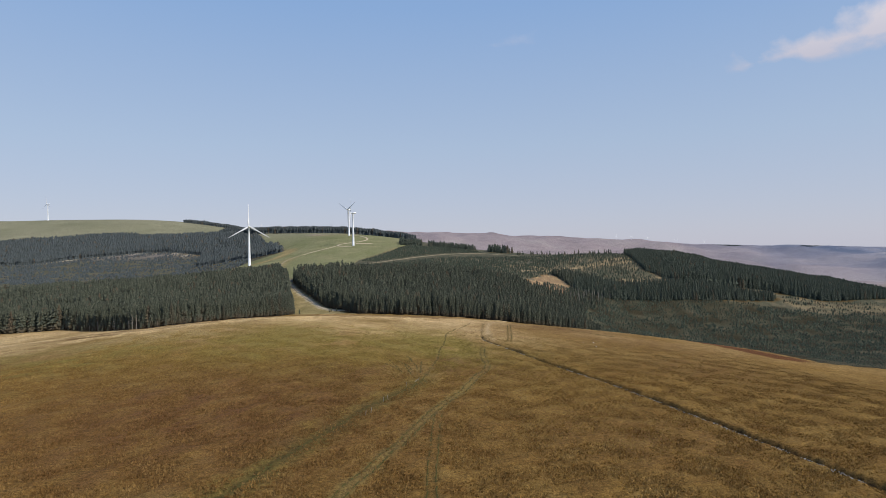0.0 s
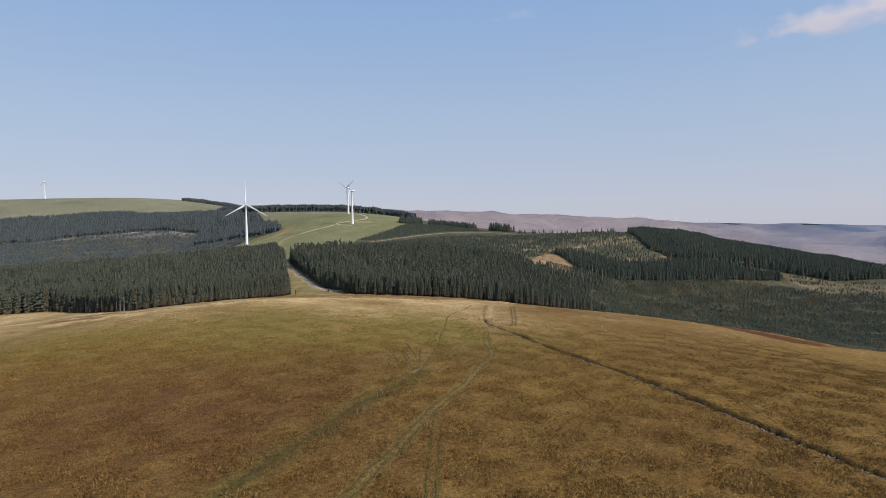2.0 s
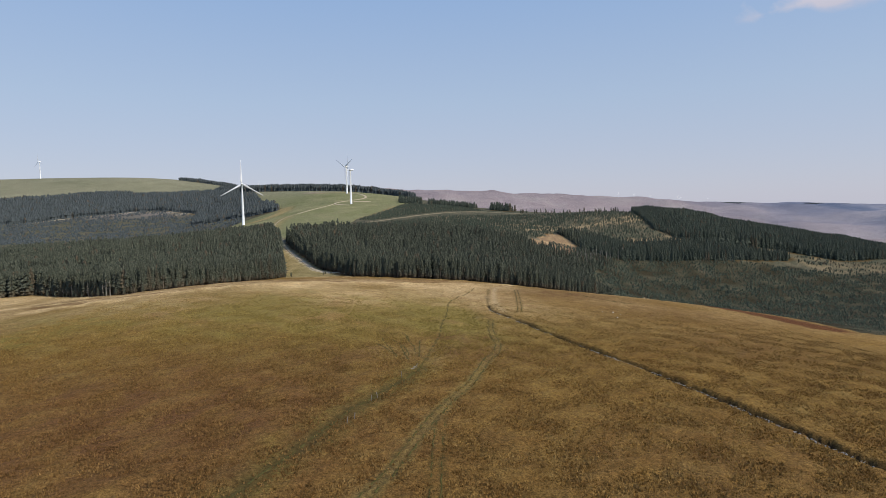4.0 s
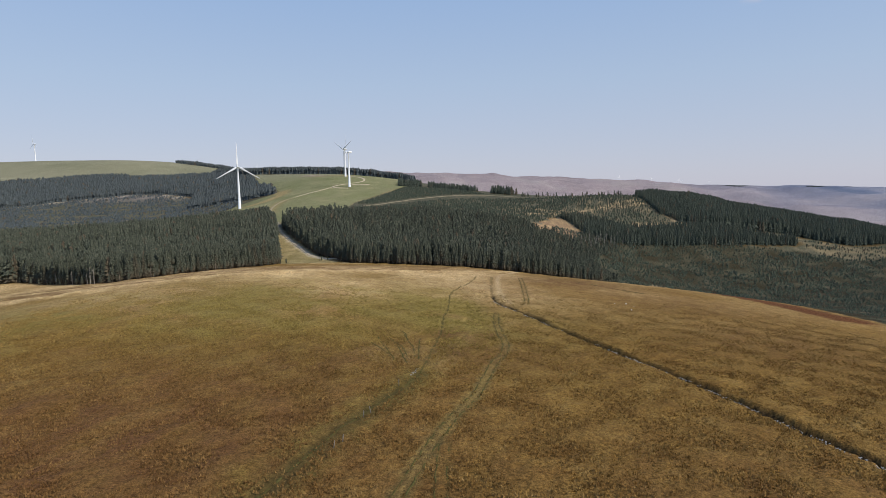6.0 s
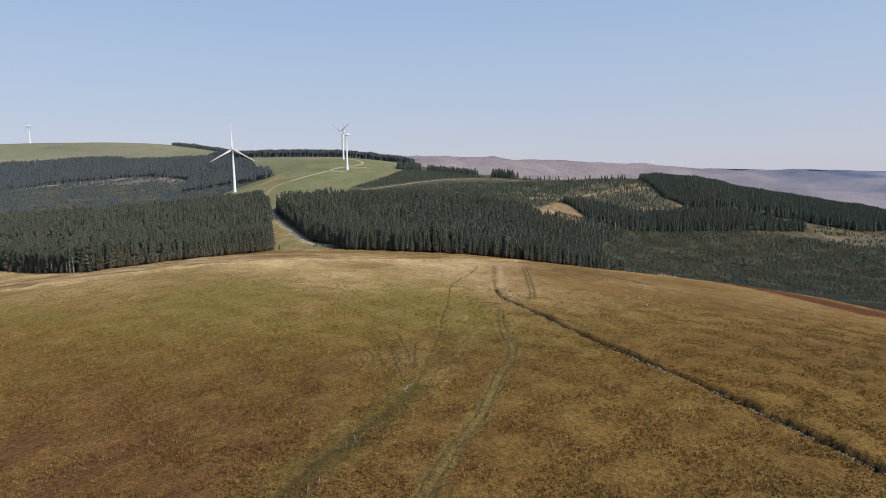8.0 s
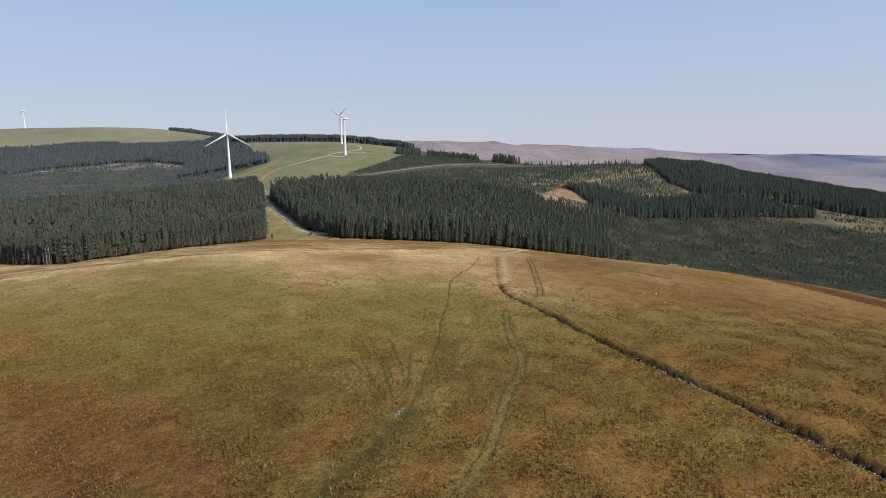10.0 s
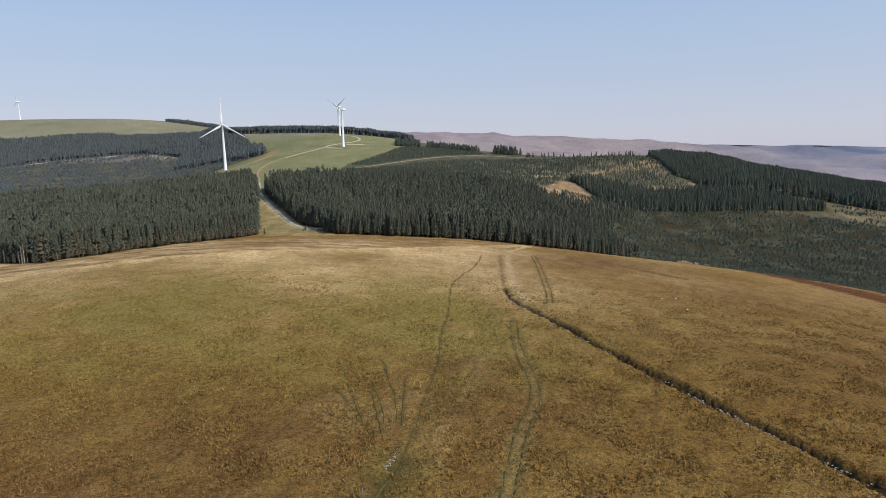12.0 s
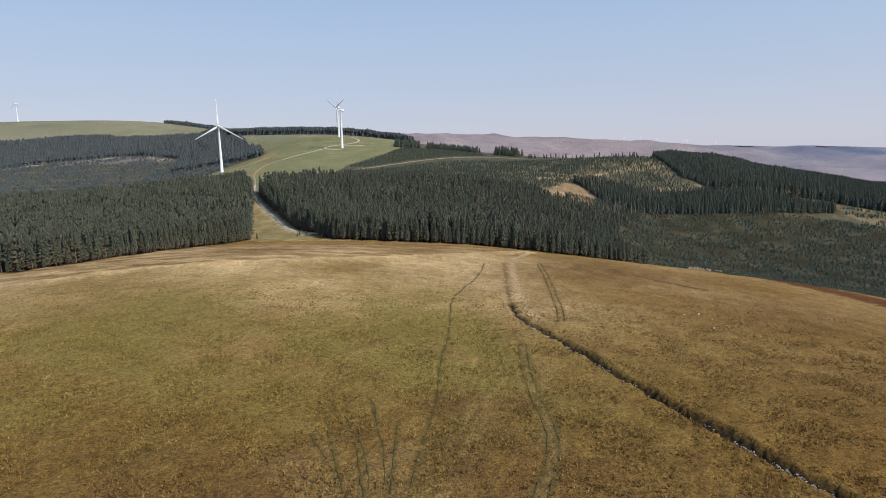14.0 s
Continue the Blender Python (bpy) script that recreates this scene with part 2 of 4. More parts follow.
def attribute(n, name):
    a = n.new("ShaderNodeAttribute")
    a.attribute_name = name
    return a.outputs["Fac"]


def bump(n, l, b, fac, strength, distance):
    k = n.new("ShaderNodeBump")
    k.inputs["Strength"].default_value, k.inputs["Distance"].default_value = strength, distance
    l.new(fac, k.inputs["Height"])
    l.new(k.outputs["Normal"], b.inputs["Normal"])


def ground_material():
    m, n, l, b = material("moor_ground", 1.0, 0.05)
    v = coords(n)
    broad, mid, tuft, fine = noise_of(n, l, v, 0.018, 4), noise_of(n, l, v, 0.16, 5), noise_of(n, l, v, 1.1, 5, 0.7), noise_of(n, l, v, 3.4, 4, 0.7)
    rusty = ramp(n, l, mid, (0.3, (0.172, 0.092, 0.025)), (0.55, (0.232, 0.133, 0.036)), (0.75, (0.285, 0.178, 0.057)))
    straw = ramp(n, l, mid, (0.3, (0.46, 0.300, 0.132)), (0.6, (0.63, 0.435, 0.207)), (0.8, (0.73, 0.53, 0.275)))
    col = mix(n, l, attribute(n, "straw"), rusty, straw)
    col = mix(n, l, maths(n, l, "MULTIPLY", attribute(n, "green"), ramp(n, l, tuft, (0.3, (0.4,) * 3), (0.7, (1,) * 3))), col, (0.225, 0.186, 0.045))
    pasture = ramp(n, l, noise_of(n, l, v, 0.02, 7, 0.7), (0.3, (0.165, 0.172, 0.068)), (0.55, (0.226, 0.214, 0.104)), (0.8, (0.36, 0.29, 0.155)))
    col = mix(n, l, attribute(n, "pasture"), col, pasture)
    scrub = ramp(n, l, noise_of(n, l, v, 0.06, 6, 0.7), (0.3, (0.065, 0.070, 0.045)), (0.5, (0.10, 0.095, 0.060)), (0.72, (0.20, 0.155, 0.095)))
    # far pasture in a greyer tone, with haze mixed into its colour
    col = mix(n, l, attribute(n, "hazed_upland"), col, ramp(n, l, noise_of(n, l, v, 0.006, 5), (0.3, (0.200, 0.190, 0.112)), (0.7, (0.280, 0.255, 0.160))))
    col = mix(n, l, attribute(n, "scrub"), col, scrub)
    # far moor: mauve-brown heather, its colour paled to carry the haze of distance
    hazed_heather = ramp(n, l, noise_of(n, l, v, 0.0035, 6, 0.65), (0.3, (0.225, 0.185, 0.185)), (0.5, (0.305, 0.245, 0.240)), (0.75, (0.34, 0.295, 0.27)))
    col = mix(n, l, attribute(n, "hazed_heather"), col, hazed_heather)
    # blue-grey over the right-hand far hills: aerial haze put into the base colour
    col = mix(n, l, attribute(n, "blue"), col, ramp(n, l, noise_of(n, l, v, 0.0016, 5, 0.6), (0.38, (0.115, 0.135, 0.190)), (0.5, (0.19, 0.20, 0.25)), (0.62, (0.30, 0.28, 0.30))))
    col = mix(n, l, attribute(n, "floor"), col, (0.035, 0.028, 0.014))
    col = mix(n, l, attribute(n, "rust"), col, ramp(n, l, tuft, (0.3, (0.09, 0.035, 0.014)), (0.7, (0.18, 0.075, 0.03))))
    col = mix(n, l, 0.8, col, ramp(n, l, tuft, (0.28, (0.30,) * 3), (0.48, (0.95,) * 3), (0.75, (1.45,) * 3)), "MULTIPLY")
    col = mix(n, l, attribute(n, "ling"), col, ramp(n, l, tuft, (0.3, (0.095, 0.044, 0.018)), (0.7, (0.20, 0.10, 0.04))))
    col = mix(n, l, 0.8, col, ramp(n, l, fine, (0.32, (0.30,) * 3), (0.5, (0.95,) * 3), (0.68, (1.6,) * 3)), "MULTIPLY")
    col = mix(n, l, 0.25, col, ramp(n, l, broad, (0.3, (0.65,) * 3), (0.7, (1.25,) * 3)), "MULTIPLY")
    col = mix(n, l, attribute(n, "rut"), col, ramp(n, l, tuft, (0.3, (0.048, 0.038, 0.013)), (0.7, (0.095, 0.074, 0.025))))
    col = mix(n, l, attribute(n, "peat"), col, ramp(n, l, tuft, (0.3, (0.018, 0.013, 0.008)), (0.7, (0.05, 0.036, 0.02))))
    col = mix(n, l, attribute(n, "gravel"), col, ramp(n, l, tuft, (0.3, (0.46, 0.38, 0.26)), (0.7, (0.66, 0.57, 0.43))))
    l.new(col, b.inputs["Base Color"])
    bump(n, l, b, tuft, 1.0, 0.6)
    return m


def leaf_material(name, dark, light, tip):
    m, n, l, b = material(name, 0.85, 0.15)
    v = coords(n)
    f = noise_of(n, l, v, 0.9, 5, 0.8)
    col = ramp(n, l, f, (0.40, dark), (0.52, light), (0.68, tip))
    col = mix(n, l, attribute(n, "tone"), col, tuple(0.5 * c for c in light), "MIX")
    col = mix(n, l, attribute(n, "brown"), col, (0.105, 0.078, 0.050))
    l.new(col, b.inputs["Base Color"])
    bump(n, l, b, noise_of(n, l, v, 3.0, 3), 0.8, 0.25)
    return m


def plain_material(name, lo, hi, scale, rough=0.8, spec=0.3, relief=0.0):
    m, n, l, b = material(name, rough, spec)
    f = noise_of(n, l, coords(n), scale, 5, 0.65)
    l.new(ramp(n, l, f, (0.3, lo), (0.7, hi)), b.inputs["Base Color"])
    if relief:
        bump(n, l, b, f, 0.7, relief)
    return m


def grass_material():
    m, n, l, b = material("dry_grass_blades", 0.95, 0.05)
    v = coords(n)
    f = noise_of(n, l, v, 0.16, 5)
    rusty = ramp(n, l, f, (0.3, (0.17, 0.088, 0.025)), (0.55, (0.26, 0.15, 0.042)), (0.75, (0.35, 0.225, 0.074)))
    straw = ramp(n, l, f, (0.3, (0.28, 0.18, 0.07)), (0.75, (0.44, 0.31, 0.14)))
    col = mix(n, l, maths(n, l, "MULTIPLY", attribute(n, "tone"), 0.7), rusty, straw)
    col = mix(n, l, attribute(n, "green"), col, (0.255, 0.212, 0.057))
    col = mix(n, l, attribute(n, "ling"), col, ramp(n, l, f, (0.3, (0.125, 0.062, 0.024)), (0.75, (0.24, 0.135, 0.052))))
    col = mix(n, l, 1.0, col, ramp(n, l, attribute(n, "shade"), (0.0, (0.6,) * 3), (0.5, (0.95,) * 3), (1.0, (1.3,) * 3)), "MULTIPLY")
    l.new(col, b.inputs["Base Color"])
    return m


M_GROUND = ground_material()
M_SPRUCE = leaf_material("spruce_needles", (0.040, 0.047, 0.033), (0.086, 0.094, 0.066), (0.165, 0.165, 0.116))
# the M_SPRUCE needles with softer contrast and a cooler tint, painted as light haze
M_HILL_HAZE = leaf_material("hazed_hill_spruce_needles", (0.046, 0.056, 0.043), (0.086, 0.101, 0.074), (0.140, 0.155, 0.112))
M_YOUNG = leaf_material("young_spruce_needles", (0.034, 0.044, 0.030), (0.078, 0.095, 0.066), (0.155, 0.165, 0.112))
# far needles bluer and lighter than near ones: distance haze painted in
M_FAR_HAZE = leaf_material("hazed_far_spruce_needles", (0.050, 0.060, 0.064), (0.088, 0.102, 0.102), (0.135, 0.150, 0.138))
M_GRAVEL = plain_material("pale_track_gravel", (0.35, 0.275, 0.17), (0.60, 0.49, 0.34), 0.7, 0.95, 0.1, 0.05)
M_DIRT = plain_material("tan_track_dirt", (0.20, 0.155, 0.09), (0.40, 0.32, 0.21), 0.35, 0.95, 0.1, 0.05)
M_SOIL = plain_material("dark_worn_soil", (0.052, 0.046, 0.014), (0.115, 0.098, 0.032), 2.2, 1.0, 0.05, 0.08)
M_BARK = plain_material("spruce_bark", (0.10, 0.075, 0.055), (0.22, 0.18, 0.14), 2.0, 0.95, 0.1, 0.05)
M_SNAG = plain_material("weathered_dead_wood", (0.20, 0.175, 0.145), (0.38, 0.34, 0.29), 1.5, 0.9, 0.1, 0.04)
M_WHITE = plain_material("white_turbine_paint", (0.76, 0.77, 0.78), (0.84, 0.84, 0.84), 0.08, 0.35, 0.4)
M_STONE = plain_material("grey_moor_stone", (0.20, 0.19, 0.17), (0.40, 0.38, 0.35), 3.0, 0.9, 0.2, 0.05)
M_WHITE_STONE = plain_material("white_quartz_stone", (0.62, 0.60, 0.56), (0.82, 0.80, 0.76), 4.0, 0.8, 0.2)
M_BRACKEN = plain_material("pale_dead_bracken", (0.26, 0.18, 0.10), (0.50, 0.38, 0.23), 0.8, 0.95, 0.1)
M_GRASS = grass_material()
M_POST = plain_material("weathered_fence_wood", (0.17, 0.15, 0.13), (0.30, 0.27, 0.24), 4.0, 0.9, 0.1)


# ---- building helpers ----
def mesh_of(name, verts, faces, mat, attrs=(), smooth=False):
    """A mesh from an array of places and an array of triangles or quads."""
    verts, faces = np.asarray(verts, np.float32), np.asarray(faces, np.int32)
    k = faces.shape[1]
    me = bpy.data.meshes.new(name)
    me.vertices.add(len(verts)), me.loops.add(faces.size), me.polygons.add(len(faces))
    me.vertices.foreach_set("co", verts.ravel())
    me.loops.foreach_set("vertex_index", faces.ravel())
    me.polygons.foreach_set("loop_start", np.arange(0, faces.size, k, dtype=np.int32))
    me.polygons.foreach_set("use_smooth", np.full(len(faces), smooth))
    me.update(calc_edges=True)
    for key, value in attrs:
        me.attributes.new(key, "FLOAT", "POINT").data.foreach_set("value", np.asarray(value, np.float32))
    me.materials.append(mat)
    return me


def part(name, bm, mat, parent, label="", smooth=True):
    """Links a bmesh, or a mesh, as one part under a thing."""
    me = bm
    if isinstance(bm, bmesh.types.BMesh):
        me = bpy.data.meshes.new(name)
        for f in bm.faces:
            f.smooth = smooth
        bm.to_mesh(me)
        bm.free()
        me.materials.append(mat)
    ob = new(name, me)
    ob.parent = parent
    return tagged(ob, label) if label else ob


def tiled(shapes, xs, ys, zs, sizes, turns, which, extra=()):
    """Many copies of a few shapes laid into one pair of arrays. Each shape: places, triangles, and a share of brown for each place."""
    vv, ff, bb, idx, base = [], [], [], [], 0
    for k, (sv, sf, sb) in enumerate(shapes):
        i = np.flatnonzero(which == k)
        if not len(i):
            continue
        c, s = np.cos(turns[i])[:, None], np.sin(turns[i])[:, None]
        x = sv[:, 0] * c - sv[:, 1] * s
        y = sv[:, 0] * s + sv[:, 1] * c
        v = np.stack([x * sizes[i, 0:1] + xs[i, None], y * sizes[i, 0:1] + ys[i, None], sv[:, 2] * sizes[i, 1:2] + zs[i, None]], -1)
        f = sf[None] + (base + len(sv) * np.arange(len(i)))[:, None, None]
        vv.append(v.reshape(-1, 3)), ff.append(f.reshape(-1, 3)), bb.append(np.tile(sb, len(i))), idx.append(np.repeat(i, len(sv)))
        base += len(sv) * len(i)
    return np.vstack(vv), np.vstack(ff), np.concatenate(bb), np.concatenate(idx)


def lathe(bm, rings, seg=20):
    """A round form from (z, radius) rings."""
    loops = [[bm.verts.new((r * math.cos(2 * math.pi * k / seg), r * math.sin(2 * math.pi * k / seg), z)) for k in range(seg)] for z, r in rings]
    for a, b in zip(loops, loops[1:]):
        for k in range(seg):
            bm.faces.new((a[k], a[(k + 1) % seg], b[(k + 1) % seg], b[k]))
    bm.faces.new(loops[0][::-1]), bm.faces.new(loops[-1])


# ---- the ground ----
def steps(lo, hi, fine, grow_lo, grow_hi, end_lo, end_hi):
    """Grid lines: even between lo and hi, then wider and wider out to the ends."""
    mid = list(np.arange(lo, hi, fine))
    out, d = [], fine
    a = mid[-1]
    while a < end_hi:
        d *= grow_hi
        a += d
        out.append(min(a, end_hi))
    left, d, a = [], fine, mid[0]
    while a > end_lo:
        d *= grow_lo
        a -= d
        left.append(max(a, end_lo))
    return np.array(left[::-1] + mid + out)


GRID = {}


def build_ground():
    gx = steps(-88, 98, 0.62, 1.036, 1.036, -4900, 4900)
    gy = steps(86, 290, 0.68, 1.06, 1.021, -4900, 4950)
    x, y = np.meshgrid(gx, gy)
    z = height(x, y)
    rng = np.random.default_rng(3)
    moor = near(np.hypot((x + 10) / 1.0, (y - 150) / 1.5), 200, 120)
    z = z + moor * (0.10 * waves(x, y, 3.1, 5, 3) + 0.22 * waves(x, y, 17, 6, 2) + rng.uniform(-0.07, 0.07, z.shape))
    z = z + np.clip((np.hypot(x, y) - 2600) / 1200, 0, 1) * 9 * waves(x, y, 520, 7, 3)
    z = z + np.clip((y - 2300) / 500, 0, 1) * np.clip((4300 - y) / 300, 0, 1) * np.clip((x - 300) / 500, 0, 1) * 20 * waves(x, y, 900, 8, 3)
    fld = (np.abs(x) < 220) & (y > 40) & (y < 450)
    a = {k: np.zeros(x.shape) for k in ("straw", "green", "pasture", "scrub", "hazed_heather", "floor", "rust", "rut", "peat", "gravel", "blue", "ling", "hazed_upland")}

    def put(key, line, width, soft, amount=1.0, dig=0.0, wobble=0.0):
        d = away(x[fld], y[fld], smooth_line(line, 3.0))
        if wobble:
            d = d + wobble * waves(x[fld], y[fld], 4, 11, 3)
        m = near(d, width, soft) * amount
        a[key][fld] = np.maximum(a[key][fld], m)
        if dig:
            z[fld] -= dig * m
    put("peat", DITCH[6:], 0.85, 0.75, 1.0, 1.2, 0.4)
    put("peat", DITCH[3:7], 0.5, 0.7, 0.95, 0.9, 0.4)
    put("peat", DITCH[1:4], 0.2, 0.6, 0.5, 0.5, 0.4)
    put("gravel", LANE, 0.3, 1.5, 0.12, 0.1, 0.5)
    put("rut", DITCH[:2], 0.2, 0.9, 0.5, 0.2, 0.4)
    for off in (-0.8, 0.8):
        put("rut", beside(smooth_line(RUTS), off), 0.2, 0.4, 0.55, 0.18, 0.15)
        put("rut", beside(smooth_line(PAIR), off), 0.15, 0.4, 0.5, 0.15, 0.15)
        put("rut", beside(smooth_line(SIDE), off), 0.2, 0.5, 0.5, 0.1, 0.2)
    put("rut", GREENWAY, 0.5, 0.9, 0.75, 0.25, 0.4)
    put("rut", beside(smooth_line(GREENWAY), 0.8), 1.1, 2.6, 0.5, 0.1, 0.8)
    put("rut", RUTS, 0.7, 1.4, 0.16, 0, 0.4)
    put("rut", PATH_UP, 0.06, 0.4, 0.75, 0.2, 0.2)
    put("rut", DARK_LINE, 0.5, 0.9, 0.7, 0.15, 0.5)
    for f in FAN:
        put("rut", f, 0.02, 0.4, 0.6, 0.12, 0.1)
    put("green", GREENWAY, 2.2, 5.0, 0.7, 0, 1.0)
    put("green", GREEN_TOP, 1.2, 2.5, 0.5, 0, 0.8)
    put("straw", beside(smooth_line(GREEN_TOP), -2.5), 1.0, 2.5, 0.2, 0, 0.8)
    for off in (-1.6, 0.2, 1.7):
        put("rut", beside(smooth_line(GREEN_TOP), off), 0.08, 0.4, 0.35, 0.08, 0.3)
    put("green", RUTS, 0.9, 1.5, 0.45, 0, 0.5)
    put("straw", LANE, 0.8, 1.8, 0.9, 0, 0.6)
    put("straw", LIP, 2, 9, 1.0, 0, 2)
    z[fld] += 0.9 * np.exp(-((away(x[fld], y[fld], smooth_line(LIP, 3.0)) / 5) ** 2))
    put("straw", RUTS, 0.8, 1.2, 0.24, 0, 0.3)
    put("straw", [(-17, 186), (-9, 180), (-4, 190)], 1.5, 4, 0.25, 0, 1.5)
    beyond = inside(x[fld], y[fld], LIP + [(60, 460), (-60, 490), (-125, 480), (-170, 380), (-215, 350)])
    a["ling"][fld] = np.maximum(a["ling"][fld], beyond * (0.34 + 0.35 * waves(x[fld] * 0.35, y[fld], 16, 83, 3)).clip(0, 0.7) * near(-away(x[fld], y[fld], smooth_line(LIP, 3.0)), -6, 6))
    put("rust", RUST, 9.0, 5.0, 1.0, 0, 2.0)
    # broad colour of the moor: straw towards the brow, greener on the rise, rusty near at hand
    w = waves(x, y, 95, 21, 3)
    brow = np.clip((y - 200) / 120, 0, 1) * np.clip((470 - y) / 60, 0, 1)
    for cx, cy, rx, ry, k in ((-52, 135, 52, 48, 0.75), (-20, 405, 90, 28, 0.3), (-110, 370, 40, 22, 0.2), (4, 206, 6, 7, 0.7), (12, 207, 6, 5, 0.6), (-18, 188, 7, 8, 0.5), (40, 120, 35, 25, 0.35), (95, 210, 30, 30, 0.4), (30, 300, 25, 40, 0.3), (4.2, 205, 2.5, 4, 0.9), (8, 188, 26, 18, 0.5), (-30, 175, 30, 18, 0.5), (70, 350, 45, 40, 0.55), (100, 290, 45, 40, 0.35)):
        a["ling"] = np.maximum(a["ling"], k * np.exp(-(((x - cx) / rx) ** 2 + ((y - cy) / ry) ** 2)) * (1 + 0.35 * waves(x, y, 12, 81, 3)).clip(0, 1.4))
    a["straw"] = np.maximum(a["straw"], np.clip(brow * (0.78 + 0.35 * w) * (1 - 0.74 * np.clip((x - 22) / 42, 0, 1)), 0, 1) * (fld | (y < 500)))
    hill = np.exp(-(((x + 45) / 75) ** 2 + ((y - 235) / 55) ** 2)) + 1.0 * np.exp(-(((x - 5) / 11) ** 2 + ((y - 232) / 34) ** 2)) + 0.7 * np.exp(-(((x + 150) / 50) ** 2 + ((y - 215) / 50) ** 2))
    a["green"] = np.maximum(a["green"], np.clip(hill * (0.65 + 0.5 * waves(x, y, 40, 22, 3)), 0, 0.78))
    band = lambda poly: inside(x, y, poly).astype(float)
    for key, polys in (("pasture", (PASTURE,)), ("scrub", (SCRUB_EAST, SCRUB_HILL, SCRUB_LEFT, YOUNG_EAST)),
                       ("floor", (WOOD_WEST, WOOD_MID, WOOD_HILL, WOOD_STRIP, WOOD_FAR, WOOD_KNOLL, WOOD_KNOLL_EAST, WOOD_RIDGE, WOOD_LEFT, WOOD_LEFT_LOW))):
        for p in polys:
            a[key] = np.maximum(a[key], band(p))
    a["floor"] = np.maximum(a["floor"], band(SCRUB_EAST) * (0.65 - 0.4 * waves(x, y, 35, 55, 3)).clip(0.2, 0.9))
    a["pasture"] = np.maximum(a["pasture"], ((y > 1740) & (y < 2900) & (x < -350)).astype(float))
    a["pasture"] = np.maximum(a["pasture"], inside(x, y, [(-130, 480), (-70, 480), (-84, 512), (-118, 575), (-142, 632), (-165, 620), (-128, 545)]) * 0.55)
    a["straw"] = np.maximum(a["straw"], inside(x, y, [(-130, 480), (-40, 462), (-70, 490), (-84, 512), (-118, 575), (-142, 632), (-165, 620), (-128, 545)]) * (0.4 + 0.3 * waves(x, y, 14, 38, 3)).clip(0, 1))
    hill_area = (x < 0) & (x > -420) & (y > 650) & (y < 1800)
    for line, width, soft, amount in (([(-330, 1660), (-250, 1520), (-190, 1430)], 9, 18, 0.6), ([(-306, 990), (-285, 1040), (-274, 1090), (-274, 1140), (-290, 1200)], 7, 14, 0.55),
                                      ([(-219, 852), (-236, 920), (-243, 985), (-239, 1022)], 3, 10, 0.4), ([(-115, 930), (-95, 990), (-74, 1050), (-50, 1155)], 3, 5, 0.5)):
        worn = near(away(x[hill_area], y[hill_area], smooth_line(line, 8)) + 3 * waves(x[hill_area], y[hill_area], 25, 37, 3), width, soft) * amount
        a["pasture"][hill_area] *= 1 - worn
        a["straw"][hill_area] = np.maximum(a["straw"][hill_area], worn)
    # the haze-paled moor colour fades in beyond y 1500
    a["hazed_heather"] = np.clip((y - 1500) / 200, 0, 1) * (1 - a["pasture"]) * (1 - a["floor"])
    a["scrub"] = np.maximum(a["scrub"], ((y > 560) & (a["pasture"] == 0) & (a["floor"] == 0) ) * (1 - a["hazed_heather"]))
    far = (np.abs(x) < 420) & (y > 470) & (y < 1400)
    for line, width in ((TRACK[:8], 0.8),):
        a["gravel"][far] = np.maximum(a["gravel"][far], near(away(x[far], y[far], smooth_line(line, 6)) + 0.5 * waves(x[far], y[far], 12, 31, 2), width, 2.0) * 0.9)
    open_ground = band(CLEARING) * (0.25 + 0.4 * waves(x, y, 24, 33, 3)).clip(0.0, 0.7)
    for line in PALE_BANDS:
        open_ground[far] = np.maximum(open_ground[far], near(away(x[far], y[far], smooth_line(line, 5)) + 2.5 * waves(x[far], y[far], 14, 34, 3), 4, 5))
    rows = inside(x, y, SCRUB_HILL) * np.clip(1.6 * np.abs((x * 0.8 + y * 0.6) % 11 - 5.5) - 6.4, 0, 1) * (0.6 + 0.5 * waves(x, y, 60, 35, 2)).clip(0, 1)
    open_ground = np.maximum(open_ground * 0.6, rows * 0.4)
    a["scrub"] *= 1 - open_ground
    a["straw"] = np.maximum(a["straw"], open_ground)
    a["gravel"] = np.maximum(a["gravel"], 0.25 * open_ground)
    left = (x < -550) & (x > -1050) & (y > 1400) & (y < 1700)
    a["gravel"][left] = 0.45 * near(away(x[left], y[left], smooth_line(BROWN_LINE, 20)) + 6 * waves(x[left], y[left], 60, 36, 2), 6, 8)
    a["gravel"] = np.maximum(a["gravel"], 0.15 * inside(x, y, BARE_PATCH))
    bare = inside(x + 3 * waves(x, y, 15, 41), y + 4 * waves(x, y, 15, 42), BARE_PATCH)
    a["scrub"] *= ~bare
    a["straw"] = np.maximum(a["straw"] * ~bare, 0.55 * bare)
    a["rust"] = np.maximum(a["rust"], bare * (0.55 + 0.35 * waves(x, y, 13, 43, 2)).clip(0, 1))
    # share of painted haze on the pasture, rising with distance
    a["hazed_upland"] = a["pasture"] * np.clip((y - 1500) / 250, 0, 1)
    # where the painted blue haze lies: far off and towards the right
    a["blue"] = a["hazed_heather"] * np.clip((x - 1500) / 1300, 0, 1) * np.clip((y - 1700) / 900, 0, 1)
    GRID["x"], GRID["y"], GRID["z"] = gx, gy, z
    ny, nx = x.shape
    i = np.arange(ny * nx).reshape(ny, nx)
    q = np.stack([i[:-1, :-1], i[:-1, 1:], i[1:, 1:], i[1:, :-1]], -1).reshape(-1, 4)
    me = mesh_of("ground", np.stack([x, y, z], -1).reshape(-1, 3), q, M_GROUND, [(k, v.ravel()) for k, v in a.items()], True)
